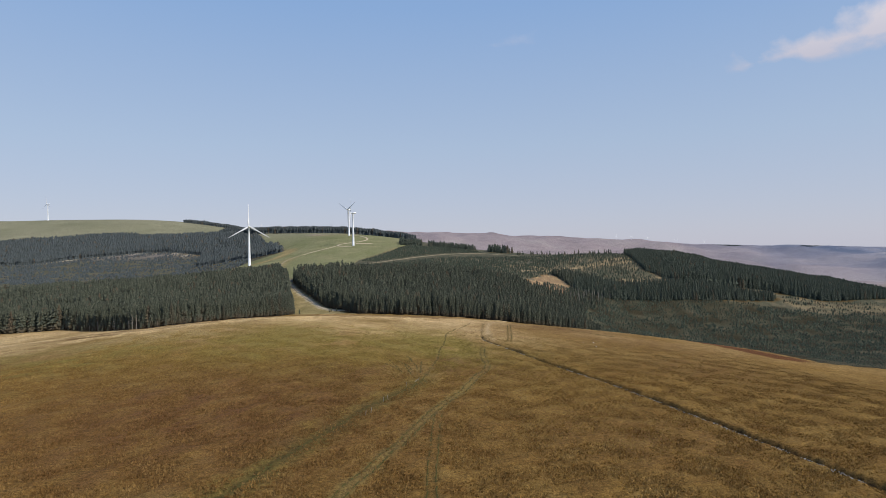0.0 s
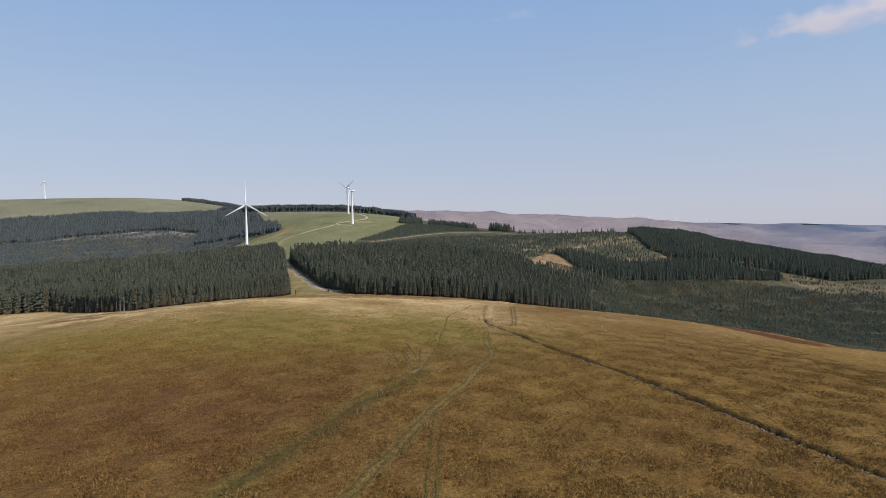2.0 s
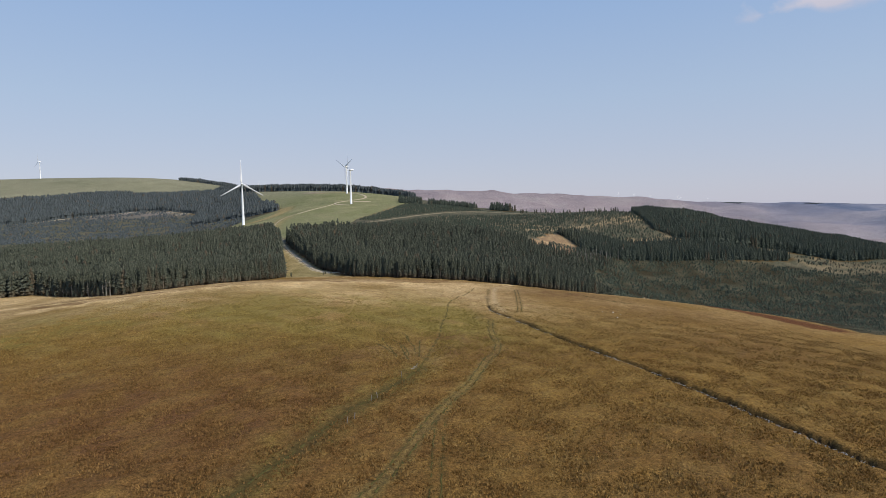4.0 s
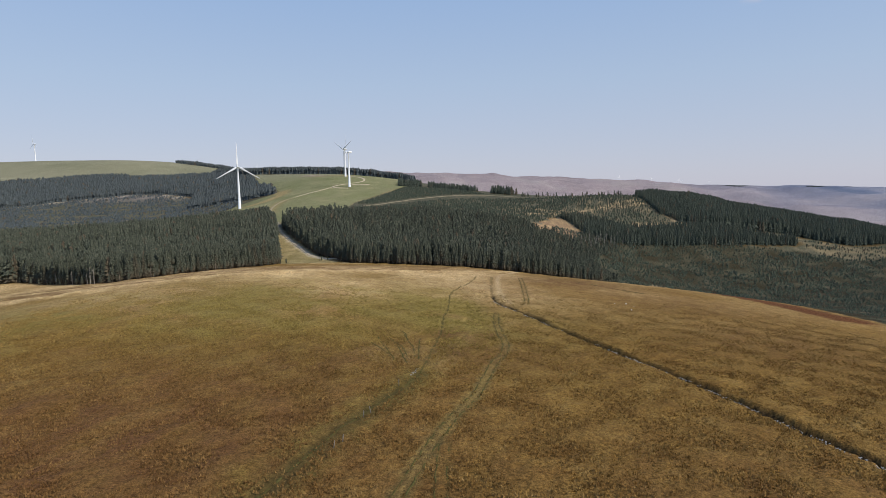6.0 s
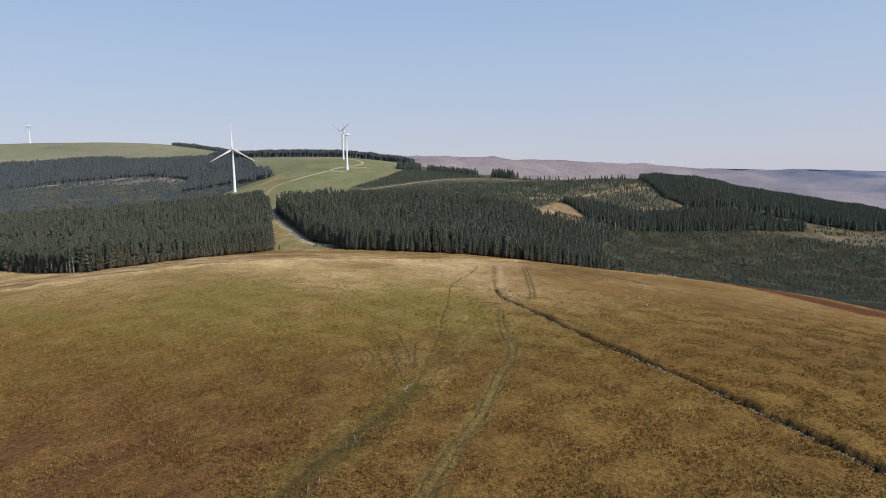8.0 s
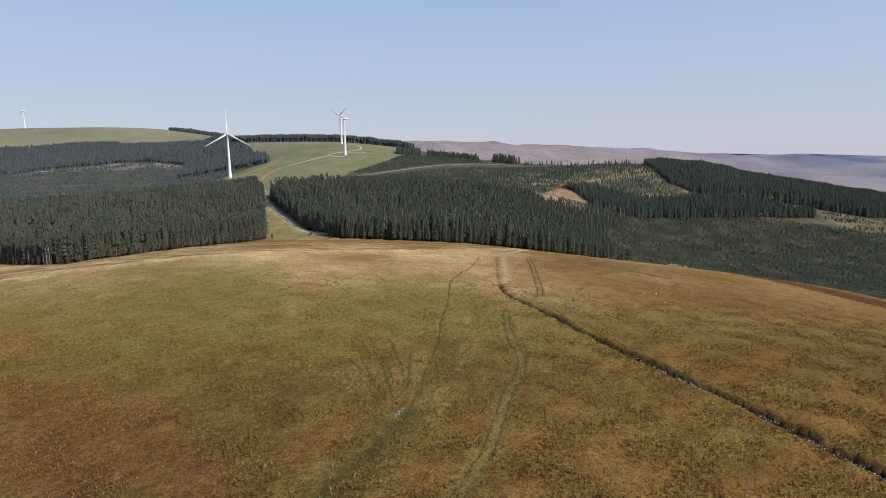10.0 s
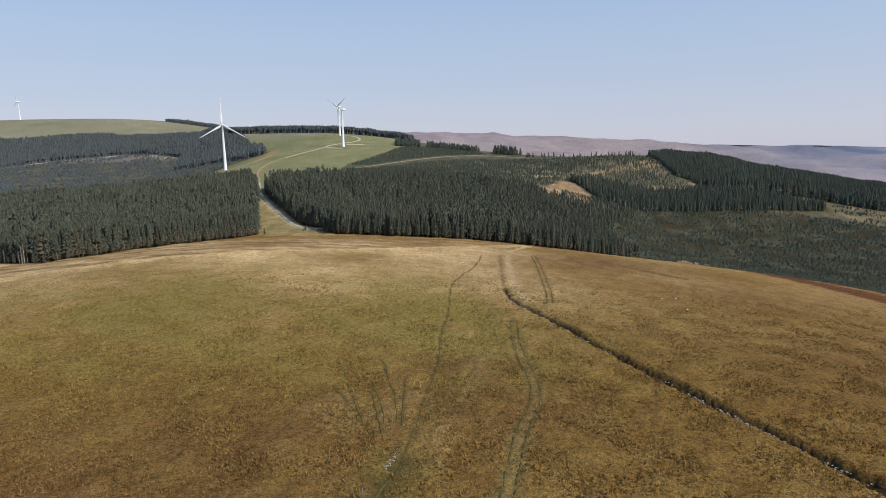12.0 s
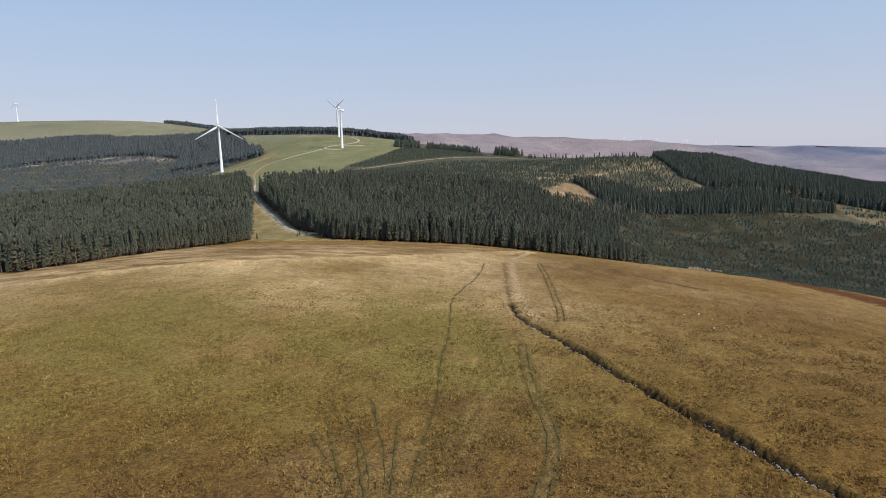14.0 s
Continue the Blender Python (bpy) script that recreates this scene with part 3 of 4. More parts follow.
    return tagged(new("ground", me), "rolling moor of rust-brown and straw-coloured grass with hills beyond", "ground", kind="structure")


ground = build_ground()


def gravel_track(line, wide, label, mat=None):
    """A low stony track bed laid along a line, a little proud of the grass."""
    rng = np.random.default_rng(len(line))
    mid = np.array(smooth_line(line, 3.0))
    rows = []
    for off, drop in ((-0.62, 0.9), (-0.5, 0.0), (-0.2, -0.06), (0.2, -0.06), (0.5, 0.0), (0.62, 0.9)):
        p = np.array(beside([tuple(q) for q in mid], off * wide)) + rng.normal(0, 0.16, mid.shape)
        rows.append(np.c_[p, height(p[:, 0], p[:, 1]) + 0.32 - drop])
    v = np.stack(rows, 1)
    i = np.arange(v.shape[0] * 6).reshape(-1, 6)
    q = np.stack([i[:-1, :-1], i[:-1, 1:], i[1:, 1:], i[1:, :-1]], -1).reshape(-1, 4)
    return tagged(new("track", mesh_of("track", v.reshape(-1, 3), q, mat or M_GRAVEL, (), True)), label, "track", kind="structure")


def lie(x, y):
    """Height of the built ground sheet, with its tussocks and hollows."""
    gx, gy, z = GRID["x"], GRID["y"], GRID["z"]
    i, j = np.clip(np.searchsorted(gx, x) - 1, 0, len(gx) - 2), np.clip(np.searchsorted(gy, y) - 1, 0, len(gy) - 2)
    u, w = (x - gx[i]) / (gx[i + 1] - gx[i]), (y - gy[j]) / (gy[j + 1] - gy[j])
    return (z[j, i] * (1 - u) + z[j, i + 1] * u) * (1 - w) + (z[j + 1, i] * (1 - u) + z[j + 1, i + 1] * u) * w


def wheel_rut(name, line, wide, label, seed, gaps=0.12):
    """A ragged strip of bare dark soil worn along a line, broken here and there."""
    rng = np.random.default_rng(seed)
    mid = np.array(smooth_line(line, 0.45))
    mid = mid + np.c_[0.08 * waves(mid[:, 0], mid[:, 1], 5, seed, 2), 0.08 * waves(mid[:, 1], mid[:, 0], 5, seed + 1, 2)]
    w = wide * (0.75 + 0.5 * rng.uniform(0, 1, len(mid)) + 0.3 * waves(mid[:, 0], mid[:, 1], 6, seed + 2, 2))
    d = np.gradient(mid, axis=0)
    d = np.c_[-d[:, 1], d[:, 0]] / (np.linalg.norm(d, axis=1, keepdims=True) + 1e-9)
    rows = []
    for off, up in ((-1.0, -0.12), (-0.5, 0.05), (0.5, 0.05), (1.0, -0.12)):
        p = mid + d * (off * w)[:, None] + rng.normal(0, 0.03, mid.shape)
        rows.append(np.c_[p, lie(p[:, 0], p[:, 1]) + up])
    v = np.stack(rows, 1)
    i = np.arange(len(mid) * 4).reshape(-1, 4)
    q = np.stack([i[:-1, :-1], i[:-1, 1:], i[1:, 1:], i[1:, :-1]], -1)
    q = q[np.repeat(rng.uniform(0, 1, len(q) // 3 + 1) > gaps, 3)[: len(q)]].reshape(-1, 4)
    return tagged(new(name, mesh_of(name, v.reshape(-1, 3), q, M_SOIL, (), True)), label, "rut", kind="structure")


for k, line in enumerate(FAN):
    wheel_rut("wheel_rut", line, 0.14, "thin dark track pressed into the moor grass", 200 + 5 * k, 0.1)
wheel_rut("footpath", PATH_UP, 0.11, "narrow dark path worn through the moor grass", 260, 0.06)
wheel_rut("wheel_rut", DARK_LINE, 0.4, "dark eroded line across the moor grass", 265)
for k, (line, off, wide) in enumerate(((RUTS, 0.8, 0.17), (RUTS, -0.8, 0.17), (PAIR, 0.75, 0.13), (PAIR, -0.75, 0.13), (SIDE, 0.8, 0.18), (SIDE, -0.8, 0.18), (GREENWAY, 0.3, 0.2))):
    wheel_rut("wheel_rut", beside(smooth_line(line), off), wide, "dark wheel rut pressed into the moor grass", 270 + 5 * k, 0.3)
gravel_track(TRACK[:9], 2.8, "pale gravel track climbing between the two woods")
gravel_track(TRACK[8:15], 2.0, "tan dirt track up the grassy spur", M_DIRT)
gravel_track(TRACK[14:], 2.4, "pale gravel track across the pasture to the turbine")
gravel_track(LOOP, 4.0, "pale gravel turning loop at the foot of the turbine")
gravel_track(PAD, 8.0, "pale gravel hardstanding beside the turbine")
gravel_track(TRACK_EAST, 3.2, "tan forest track along the cleared hill", M_DIRT)


# ---- conifers ----
def conifer(rng, layers, boughs, spread, bare=0.0, ragged=0.25, dead=0.0):
    """A spruce of height 1 and reach about spread: a dark core hung with tiers of separate drooping boughs. dead: how far up its boughs are brown."""
    v, f = [], []
    core = 5
    for j in range(core):
        a = 2 * math.pi * j / core
        v.append((0.42 * spread * math.cos(a), 0.42 * spread * math.sin(a), bare))
    v.append((0, 0, 0.97))
    f += [(j, (j + 1) % core, core) for j in range(core)]
    for k in range(layers):
        s = (k + 0.15) / layers
        z = bare + (1 - bare) * s + 0.5 / layers
        r = spread * (1 - s) ** 0.55 * (1 - 0.3 * max(0.0, 0.18 - s) / 0.18)
        turn = rng.uniform(0, 6.3)
        for j in range(boughs):
            a = turn + 2 * math.pi * j / boughs + rng.uniform(-0.25, 0.25)
            rr = r * rng.uniform(1 - ragged, 1.08)
            wide = rng.uniform(0.42, 0.62) * 6 / boughs
            drop = (0.55 + 0.25 * (1 - s)) / layers * rng.uniform(0.8, 1.4)
            b = len(v)
            zz = z + rng.uniform(-0.3, 0.3) / layers
            v.append((0, 0, min(zz + 0.55 / layers, 1.0)))
            v.append((0.62 * rr * math.cos(a - wide), 0.62 * rr * math.sin(a - wide), max(zz - drop, 0)))
            v.append((rr * math.cos(a), rr * math.sin(a), max(zz - 0.75 * drop, 0)))
            v.append((0.62 * rr * math.cos(a + wide), 0.62 * rr * math.sin(a + wide), max(zz - drop, 0)))
            f += [(b, b + 1, b + 2), (b, b + 2, b + 3)]
    v = np.array(v)
    brown = np.clip((dead - v[:, 2]) / 0.2, 0, 1) * 0.75
    return v, np.array(f), brown


def scatter(rng, poly, gap, jitter=0.45, keep=None):
    """Places in a polygon, roughly one gap apart."""
    p = np.array(poly, float)
    x, y = np.meshgrid(np.arange(p[:, 0].min(), p[:, 0].max(), gap), np.arange(p[:, 1].min(), p[:, 1].max(), gap))
    x, y = x.ravel() + rng.uniform(-jitter, jitter, x.size) * gap, y.ravel() + rng.uniform(-jitter, jitter, x.size) * gap
    k = inside(x, y, poly)
    x, y = x[k], y[k]
    if keep is not None:
        k = keep(x, y)
        x, y = x[k], y[k]
    return x, y


def forest(name, label, rng, x, y, shapes, tall, wide, mat, uneven=0.065, brown=0.05, z=None, low=None):
    """A stand of conifers as one mesh."""
    n = len(x)
    h = tall * (1 + uneven * rng.normal(0, 1, n)).clip(0.5, 1.45) * (1 + 0.10 * waves(x, y, 60, 9, 2))
    if low is not None:
        h = h * low(x, y)
    size = np.c_[h * wide * rng.uniform(0.8, 1.35, n), h]
    z = height(x, y) - 0.3 if z is None else z
    v, f, low_brown, who = tiled(shapes, x, y, z, size, rng.uniform(0, 6.3, n), rng.integers(0, len(shapes), n))
    tone = rng.uniform(0, 0.95, n) ** 1.5 * (0.8 + 0.5 * waves(x, y, 24, 14, 2)).clip(0.2, 1.2)
    dead = (rng.uniform(0, 1, n) < brown) * rng.uniform(0.3, 0.9, n)
    me = mesh_of(name, v, f, mat, (("tone", tone[who]), ("brown", np.maximum(dead[who], low_brown))))
    return tagged(new(name, me), label, "trees", kind="stuff")


rng = np.random.default_rng(12)
NEAR_SPRUCE = [conifer(rng, 8, 6, 1.0, 0.06, 0.3, 0.3) for _ in range(8)]
MID_SPRUCE = [conifer(rng, 6, 5, 1.0, 0.05, 0.3) for _ in range(6)]
YOUNG_SPRUCE = [conifer(rng, 3, 4, 1.0, 0.0) for _ in range(6)]
FAR_SPRUCE = [conifer(rng, 2, 4, 1.0, 0.0) for _ in range(5)]

EDGE_WEST = [(-115, 484), (-126, 456), (-142, 424), (-159, 381), (-173, 360), (-215, 393), (-262, 425)]
EDGE_MID = [(-149, 636), (-139, 607), (-122, 578), (-107, 553), (-92, 526), (-79, 513), (-62, 480), (-20, 464), (20, 464), (70, 454), (118, 464)]


def off_edge(x, y):
    return (away(x, y, EDGE_WEST) > 3.6) & (away(x, y, EDGE_MID) > 3.6)


x, y = scatter(rng, WOOD_WEST, 3.2, keep=off_edge)
front = y < 430 + 0.45 * (x + 300)
forest("spruce_forest", "dense dark green spruce forest beside the moor", rng, x[front], y[front], NEAR_SPRUCE, 15.5, 0.23, M_SPRUCE)
forest("spruce_forest", "dense dark green spruce forest behind the edge trees", rng, x[~front], y[~front], MID_SPRUCE, 15.5, 0.235, M_SPRUCE)
x, y = scatter(rng, WOOD_MID, 3.1, keep=off_edge)
forest("spruce_forest", "dense dark green spruce forest rising behind the brow", rng, x, y, NEAR_SPRUCE, 16, 0.215, M_SPRUCE, low=lambda x, y: 1 - 0.5 * np.clip((x - 60) / 90, 0, 1))
x, y = scatter(rng, WOOD_HILL, 3.0, keep=lambda x, y: (y < 940) & (x < 660))
forest("spruce_forest", "tall dark spruce plantation over a rounded hill", rng, x, y, MID_SPRUCE, 13.5, 0.225, M_HILL_HAZE, 0.06, low=lambda x, y: 1 - 0.25 * np.clip((x - 450) / 150, 0, 1) - 0.35 * np.clip((345 - x) / 45, 0, 1))
x, y = scatter(rng, WOOD_STRIP, 2.9)
forest("spruce_forest", "strip of dark spruces below the cleared slope", rng, x, y, MID_SPRUCE, 11, 0.19, M_HILL_HAZE)
x, y = scatter(rng, SCRUB_EAST, 3.0, keep=lambda x, y: rng.uniform(-0.9, 1, len(x)) < (np.abs((y * 0.9 - x * 0.25) % 9 - 4.5) < 3.5) * 1.6 + 1.4 * waves(x, y, 38, 51) - 0.55 - 0.55 * np.clip((500 - y) / 120, 0, 1))
forest("young_plantation", "young spruce plantation in the valley, patchy dark green", rng, x, y, YOUNG_SPRUCE, 2.0, 0.72, M_YOUNG, 0.25, 0.07, low=lambda x, y: 0.4 + 0.6 * np.clip((y - 380) / 180, 0, 1))
x, y = scatter(rng, SCRUB_HILL, 2.9, keep=lambda x, y: (np.abs((x * 0.8 + y * 0.6) % 11 - 5.5) < 4.2) & (rng.uniform(-0.9, 1, len(x)) < waves(x, y, 70, 52) + 1.0) & ~inside(x, y, BARE_PATCH))
forest("young_plantation", "young spruces planted in rows on the cleared hill", rng, x, y, YOUNG_SPRUCE, 2.6, 0.36, M_YOUNG, 0.3, 0.08)
x, y = scatter(rng, [(60, 640), (105, 640), (112, 615), (150, 600), (200, 670), (165, 690), (150, 662), (104, 668), (85, 690), (40, 660)], 3.0)
forest("young_plantation", "half-grown dark spruces round the bare bank", rng, x, y, YOUNG_SPRUCE, 5, 0.28, M_SPRUCE, 0.3)
x, y = scatter(rng, [(165, 700), (160, 730), (152, 755), (180, 765), (215, 740), (208, 690)], 3.0)
forest("young_plantation", "half-grown dark spruces beside the bare bank", rng, x, y, YOUNG_SPRUCE, 7, 0.26, M_SPRUCE, 0.3)
x, y = scatter(rng, CLEARING, 3.4, keep=lambda x, y: rng.uniform(-0.8, 1, len(x)) < waves(x, y, 30, 56))
forest("young_plantation", "scattered bushes and seedlings on the felled clearing", rng, x, y, YOUNG_SPRUCE, 2.2, 0.5, M_YOUNG, 0.35, 0.4)
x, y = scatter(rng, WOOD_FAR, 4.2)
forest("far_forest", "distant dark spruce wood along the skyline", rng, x, y, FAR_SPRUCE, 19, 0.26, M_FAR_HAZE, 0.06)
for wood, tall in ((WOOD_KNOLL, 9), (WOOD_KNOLL_EAST, 8), (WOOD_RIDGE, 11)):
    x, y = scatter(rng, wood, 3.6)
    forest("far_forest", "small dark wood on a knoll beyond the pasture", rng, x, y, MID_SPRUCE, tall, 0.28, M_HILL_HAZE, 0.3)
x, y = scatter(rng, YOUNG_EAST, 3.5)
forest("young_plantation", "dark young spruces along the edge of the pasture", rng, x, y, YOUNG_SPRUCE, 3.0, 0.5, M_YOUNG)
x, y = scatter(rng, [(140, 425), (150, 440), (185, 468), (215, 500), (200, 510), (150, 460)], 2.2, keep=lambda x, y: rng.uniform(0, 1, len(x)) < 0.5)
forest("dead_brush", "pale dead brush below the brow", rng, x, y, YOUNG_SPRUCE, 1.6, 0.6, M_BRACKEN, 0.3)
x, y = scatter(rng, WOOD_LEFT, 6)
forest("far_forest", "distant spruce forest on the hillside, needles tinted blue for haze", rng, x, y, FAR_SPRUCE, 13, 0.42, M_FAR_HAZE, 0.12)
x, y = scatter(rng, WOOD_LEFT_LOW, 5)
forest("far_forest", "distant spruce forest in the side valley", rng, x, y, FAR_SPRUCE, 11, 0.4, M_FAR_HAZE, 0.15)
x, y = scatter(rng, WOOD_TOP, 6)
forest("far_forest", "distant dark wood on the hilltop", rng, x, y, FAR_SPRUCE, 12, 0.42, M_FAR_HAZE, 0.1)
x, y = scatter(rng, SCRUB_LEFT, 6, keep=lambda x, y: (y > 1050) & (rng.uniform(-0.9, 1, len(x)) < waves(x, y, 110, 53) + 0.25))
forest("far_plantation", "distant young plantation in the hollow", rng, x, y, FAR_SPRUCE, 3.5, 0.9, M_FAR_HAZE, 0.3)
x, y = scatter(rng, [(135, 1035), (160, 1000), (240, 950), (300, 935), (300, 975), (165, 1045)], 5, keep=lambda x, y: rng.uniform(0, 1, len(x)) < 0.2 + 0.35 * waves(x, y, 30, 54))
forest("skyline_trees", "thin scattered spruces left standing along the ridge", rng, x, y, YOUNG_SPRUCE, 5.5, 0.24, M_SPRUCE, 0.35, 0.5)
for ridge in ([(2190, 4500), (2480, 4500), (2480, 4620), (2190, 4620)], [(2900, 4450), (3240, 4450), (3240, 4560), (2900, 4560)]):
    x, y = scatter(rng, ridge, 11)
    forest("far_forest", "hazy dark wood on the far moor skyline", rng, x, y, FAR_SPRUCE, 8, 1.2, M_FAR_HAZE, 0.05)

# single spruces along the open edges of the two woods
SPRUCE = []
for k in range(7):
    v, f, sb = conifer(rng, 12, 7, 1.0, 0.42 if k == 5 else 0.10, 0.35, 0.55 if k == 5 else 0.34)
    v = v * np.array([2.7, 2.7, 16.0])
    crown = mesh_of("crown", v, f, M_SPRUCE, (("tone", np.full(len(v), 0.09 * k)), ("brown", np.maximum(sb, 0.35 if k == 6 else 0.0))))
    bm = bmesh.new()
    lathe(bm, [(-0.6, 0.28), (0.5, 0.22), (6, 0.16), (13, 0.05)], 7)
    root = new("spruce_tree")
    part("trunk", bm, M_BARK, root, "grey-brown bark")
    part("crown", crown, M_SPRUCE, root)
    SPRUCE.append(tagged(root, "brownish ailing spruce at the open forest edge" if k == 6 else ("tall spruce with a long bare trunk at the forest edge" if k == 5 else "dark green spruce at the open forest edge"), "tree", "trees along the forest edge"))
edge_spots = []
for edge in (EDGE_WEST, EDGE_MID):
    for off in (0.6, 2.9):
        line = smooth_line(edge, 2.75)
        edge_spots += beside(line, -off)
edge_spots = [(px, py) for px, py in edge_spots if inside(np.array([px]), np.array([py]), WOOD_WEST)[0] or inside(np.array([px]), np.array([py]), WOOD_MID)[0]]
for k, (px, py) in enumerate(edge_spots):
    px, py = px + rng.uniform(-0.9, 0.9), py + rng.uniform(-0.9, 0.9)
    h = rng.uniform(0.62, 1.08) * (1 - 0.35 * min(max((px - 60) / 60, 0), 1))
    if k < 7:
        t = SPRUCE[k]
        t.matrix_basis = pose(px, py, height1(px, py), 0, 0, rng.uniform(0, 360))
    else:
        t = copy_thing(SPRUCE[6 if rng.uniform() < 0.05 else k % 6], pose(px, py, height1(px, py), rng.uniform(-2, 2), rng.uniform(-2, 2), rng.uniform(0, 360)))
    t.scale = (h * rng.uniform(0.85, 1.2), h * rng.uniform(0.85, 1.2), h)
for k, (px, py) in enumerate(beside(smooth_line(EDGE_WEST, 7), 1.6) + [(-113, 480), (-110, 486), (-118, 472), (-86, 500), (-83, 503), (-88, 497), (-70, 488), (-64, 482)]):
    px, py, h = px + rng.uniform(-1.5, 1.5), py + rng.uniform(-1.0, 1.0), rng.uniform(0.14, 0.34)
    t = copy_thing(SPRUCE[k % 6], pose(px, py, height1(px, py), 0, 0, rng.uniform(0, 360)))
    t.scale = (h * 1.5, h * 1.5, h)
    tagged(t, "small young spruce growing out from the forest edge")


# ---- wind turbines ----
def blade_mesh(length):
    bm = bmesh.new()
    loops = []
    for s in np.linspace(0, 1, 12):
        chord = 2.1 * (1 - s) ** 0.9 + 0.5 + (0.9 * math.exp(-((s - 0.2) / 0.13) ** 2))
        thick = 0.75 * (1 - s) ** 1.3 + 0.10
        if s < 0.04:
            chord, thick = 1.5, 1.4
        twist = radians(14 * (1 - s))
        ring = []
        for k in range(10):
            a = 2 * math.pi * k / 10
            u, w = (0.5 * math.cos(a) - 0.12) * chord, 0.5 * math.sin(a) * thick * (1 - 0.35 * math.cos(a))
            ring.append(bm.verts.new((u * math.cos(twist) - w * math.sin(twist), u * math.sin(twist) + w * math.cos(twist) - 0.9 * s * s, 1.0 + s * length)))
        loops.append(ring)
    for a, b in zip(loops, loops[1:]):
        for k in range(10):
            bm.faces.new((a[k], a[(k + 1) % 10], b[(k + 1) % 10], b[k]))
    bm.faces.new(loops[0][::-1]), bm.faces.new(loops[-1])
    return bm


def turbine(x, y, z, hub, blade, yaw, phase, label):
    """A three-bladed turbine; yaw 0 faces -y."""
    root = new("wind_turbine")
    root.matrix_basis = pose(x, y, z, 0, 0, yaw)
    tagged(root, label, "wind turbine", "turbines of the wind farm")
    k = hub / 65
    bm = bmesh.new()
    lathe(bm, [(-2, 2.6 * k), (0, 2.55 * k), (0.6, 2.15 * k), (hub * 0.33, 1.85 * k), (hub * 0.66, 1.5 * k), (hub - 1.6 * k, 1.15 * k), (hub - 1.4 * k, 1.3 * k), (hub - 1.0 * k, 1.3 * k)])
    part("tower", bm, M_WHITE, root)
    bm = bmesh.new()
    bmesh.ops.create_cube(bm, size=1)
    for v in bm.verts:
        v.co = Vector((v.co.x * 3.2 * (0.8 if v.co.y > 0 else 1), v.co.y * 9 + 1.8, v.co.z * 3.4 + (0.25 if v.co.y > 0 and v.co.z < 0 else 0))) * k
    bmesh.ops.bevel(bm, geom=bm.edges[:], offset=0.6 * k, segments=3, affect="EDGES")
    part("nacelle", bm, M_WHITE, root).location = (0, 0, hub)
    bm = bmesh.new()
    lathe(bm, [(-1.3 * k, 1.35 * k), (0, 1.5 * k), (0.9 * k, 1.3 * k), (1.7 * k, 0.8 * k), (2.1 * k, 0.15 * k)])
    bmesh.ops.rotate(bm, verts=bm.verts, matrix=Matrix.Rotation(radians(90), 3, "X"))
    for f in bm.faces:
        f.smooth = True
    me = bpy.data.meshes.new("rotor")
    bm.to_mesh(me), bm.free()
    me.materials.append(M_WHITE)
    rotor = part("rotor_hub", me, M_WHITE, root)
    rotor.location = (0, -4.2 * k, hub)
    bm = blade_mesh(blade)
    me = bpy.data.meshes.new("blade")
    for f in bm.faces:
        f.smooth = True
    bm.to_mesh(me), bm.free()
    me.materials.append(M_WHITE)
    for j in range(3):
        b = part("blade", me, M_WHITE, rotor)
        b.matrix_basis = pose(0, 0, 0, 0, phase + 120 * j, 0)
    return root


turbine(-300, 977, height1(-300, 977), 65, 36, 15, 0, "white three-bladed wind turbine standing on the spur behind the forest")
turbine(-150.3, 1143, height1(-150, 1143) - 2.0, 65, 33, -84, 0, "white wind turbine turned edge-on beside a gravel track on pasture")
turbine(-190, 1376, height1(-192, 1376) - 2.0, 62, 33, -42, 60, "white wind turbine further back on the green hill")
turbine(-1485, 2318, height1(-1485, 2318), 65, 33, -28, -5, "small distant white wind turbine on the grassy hilltop")


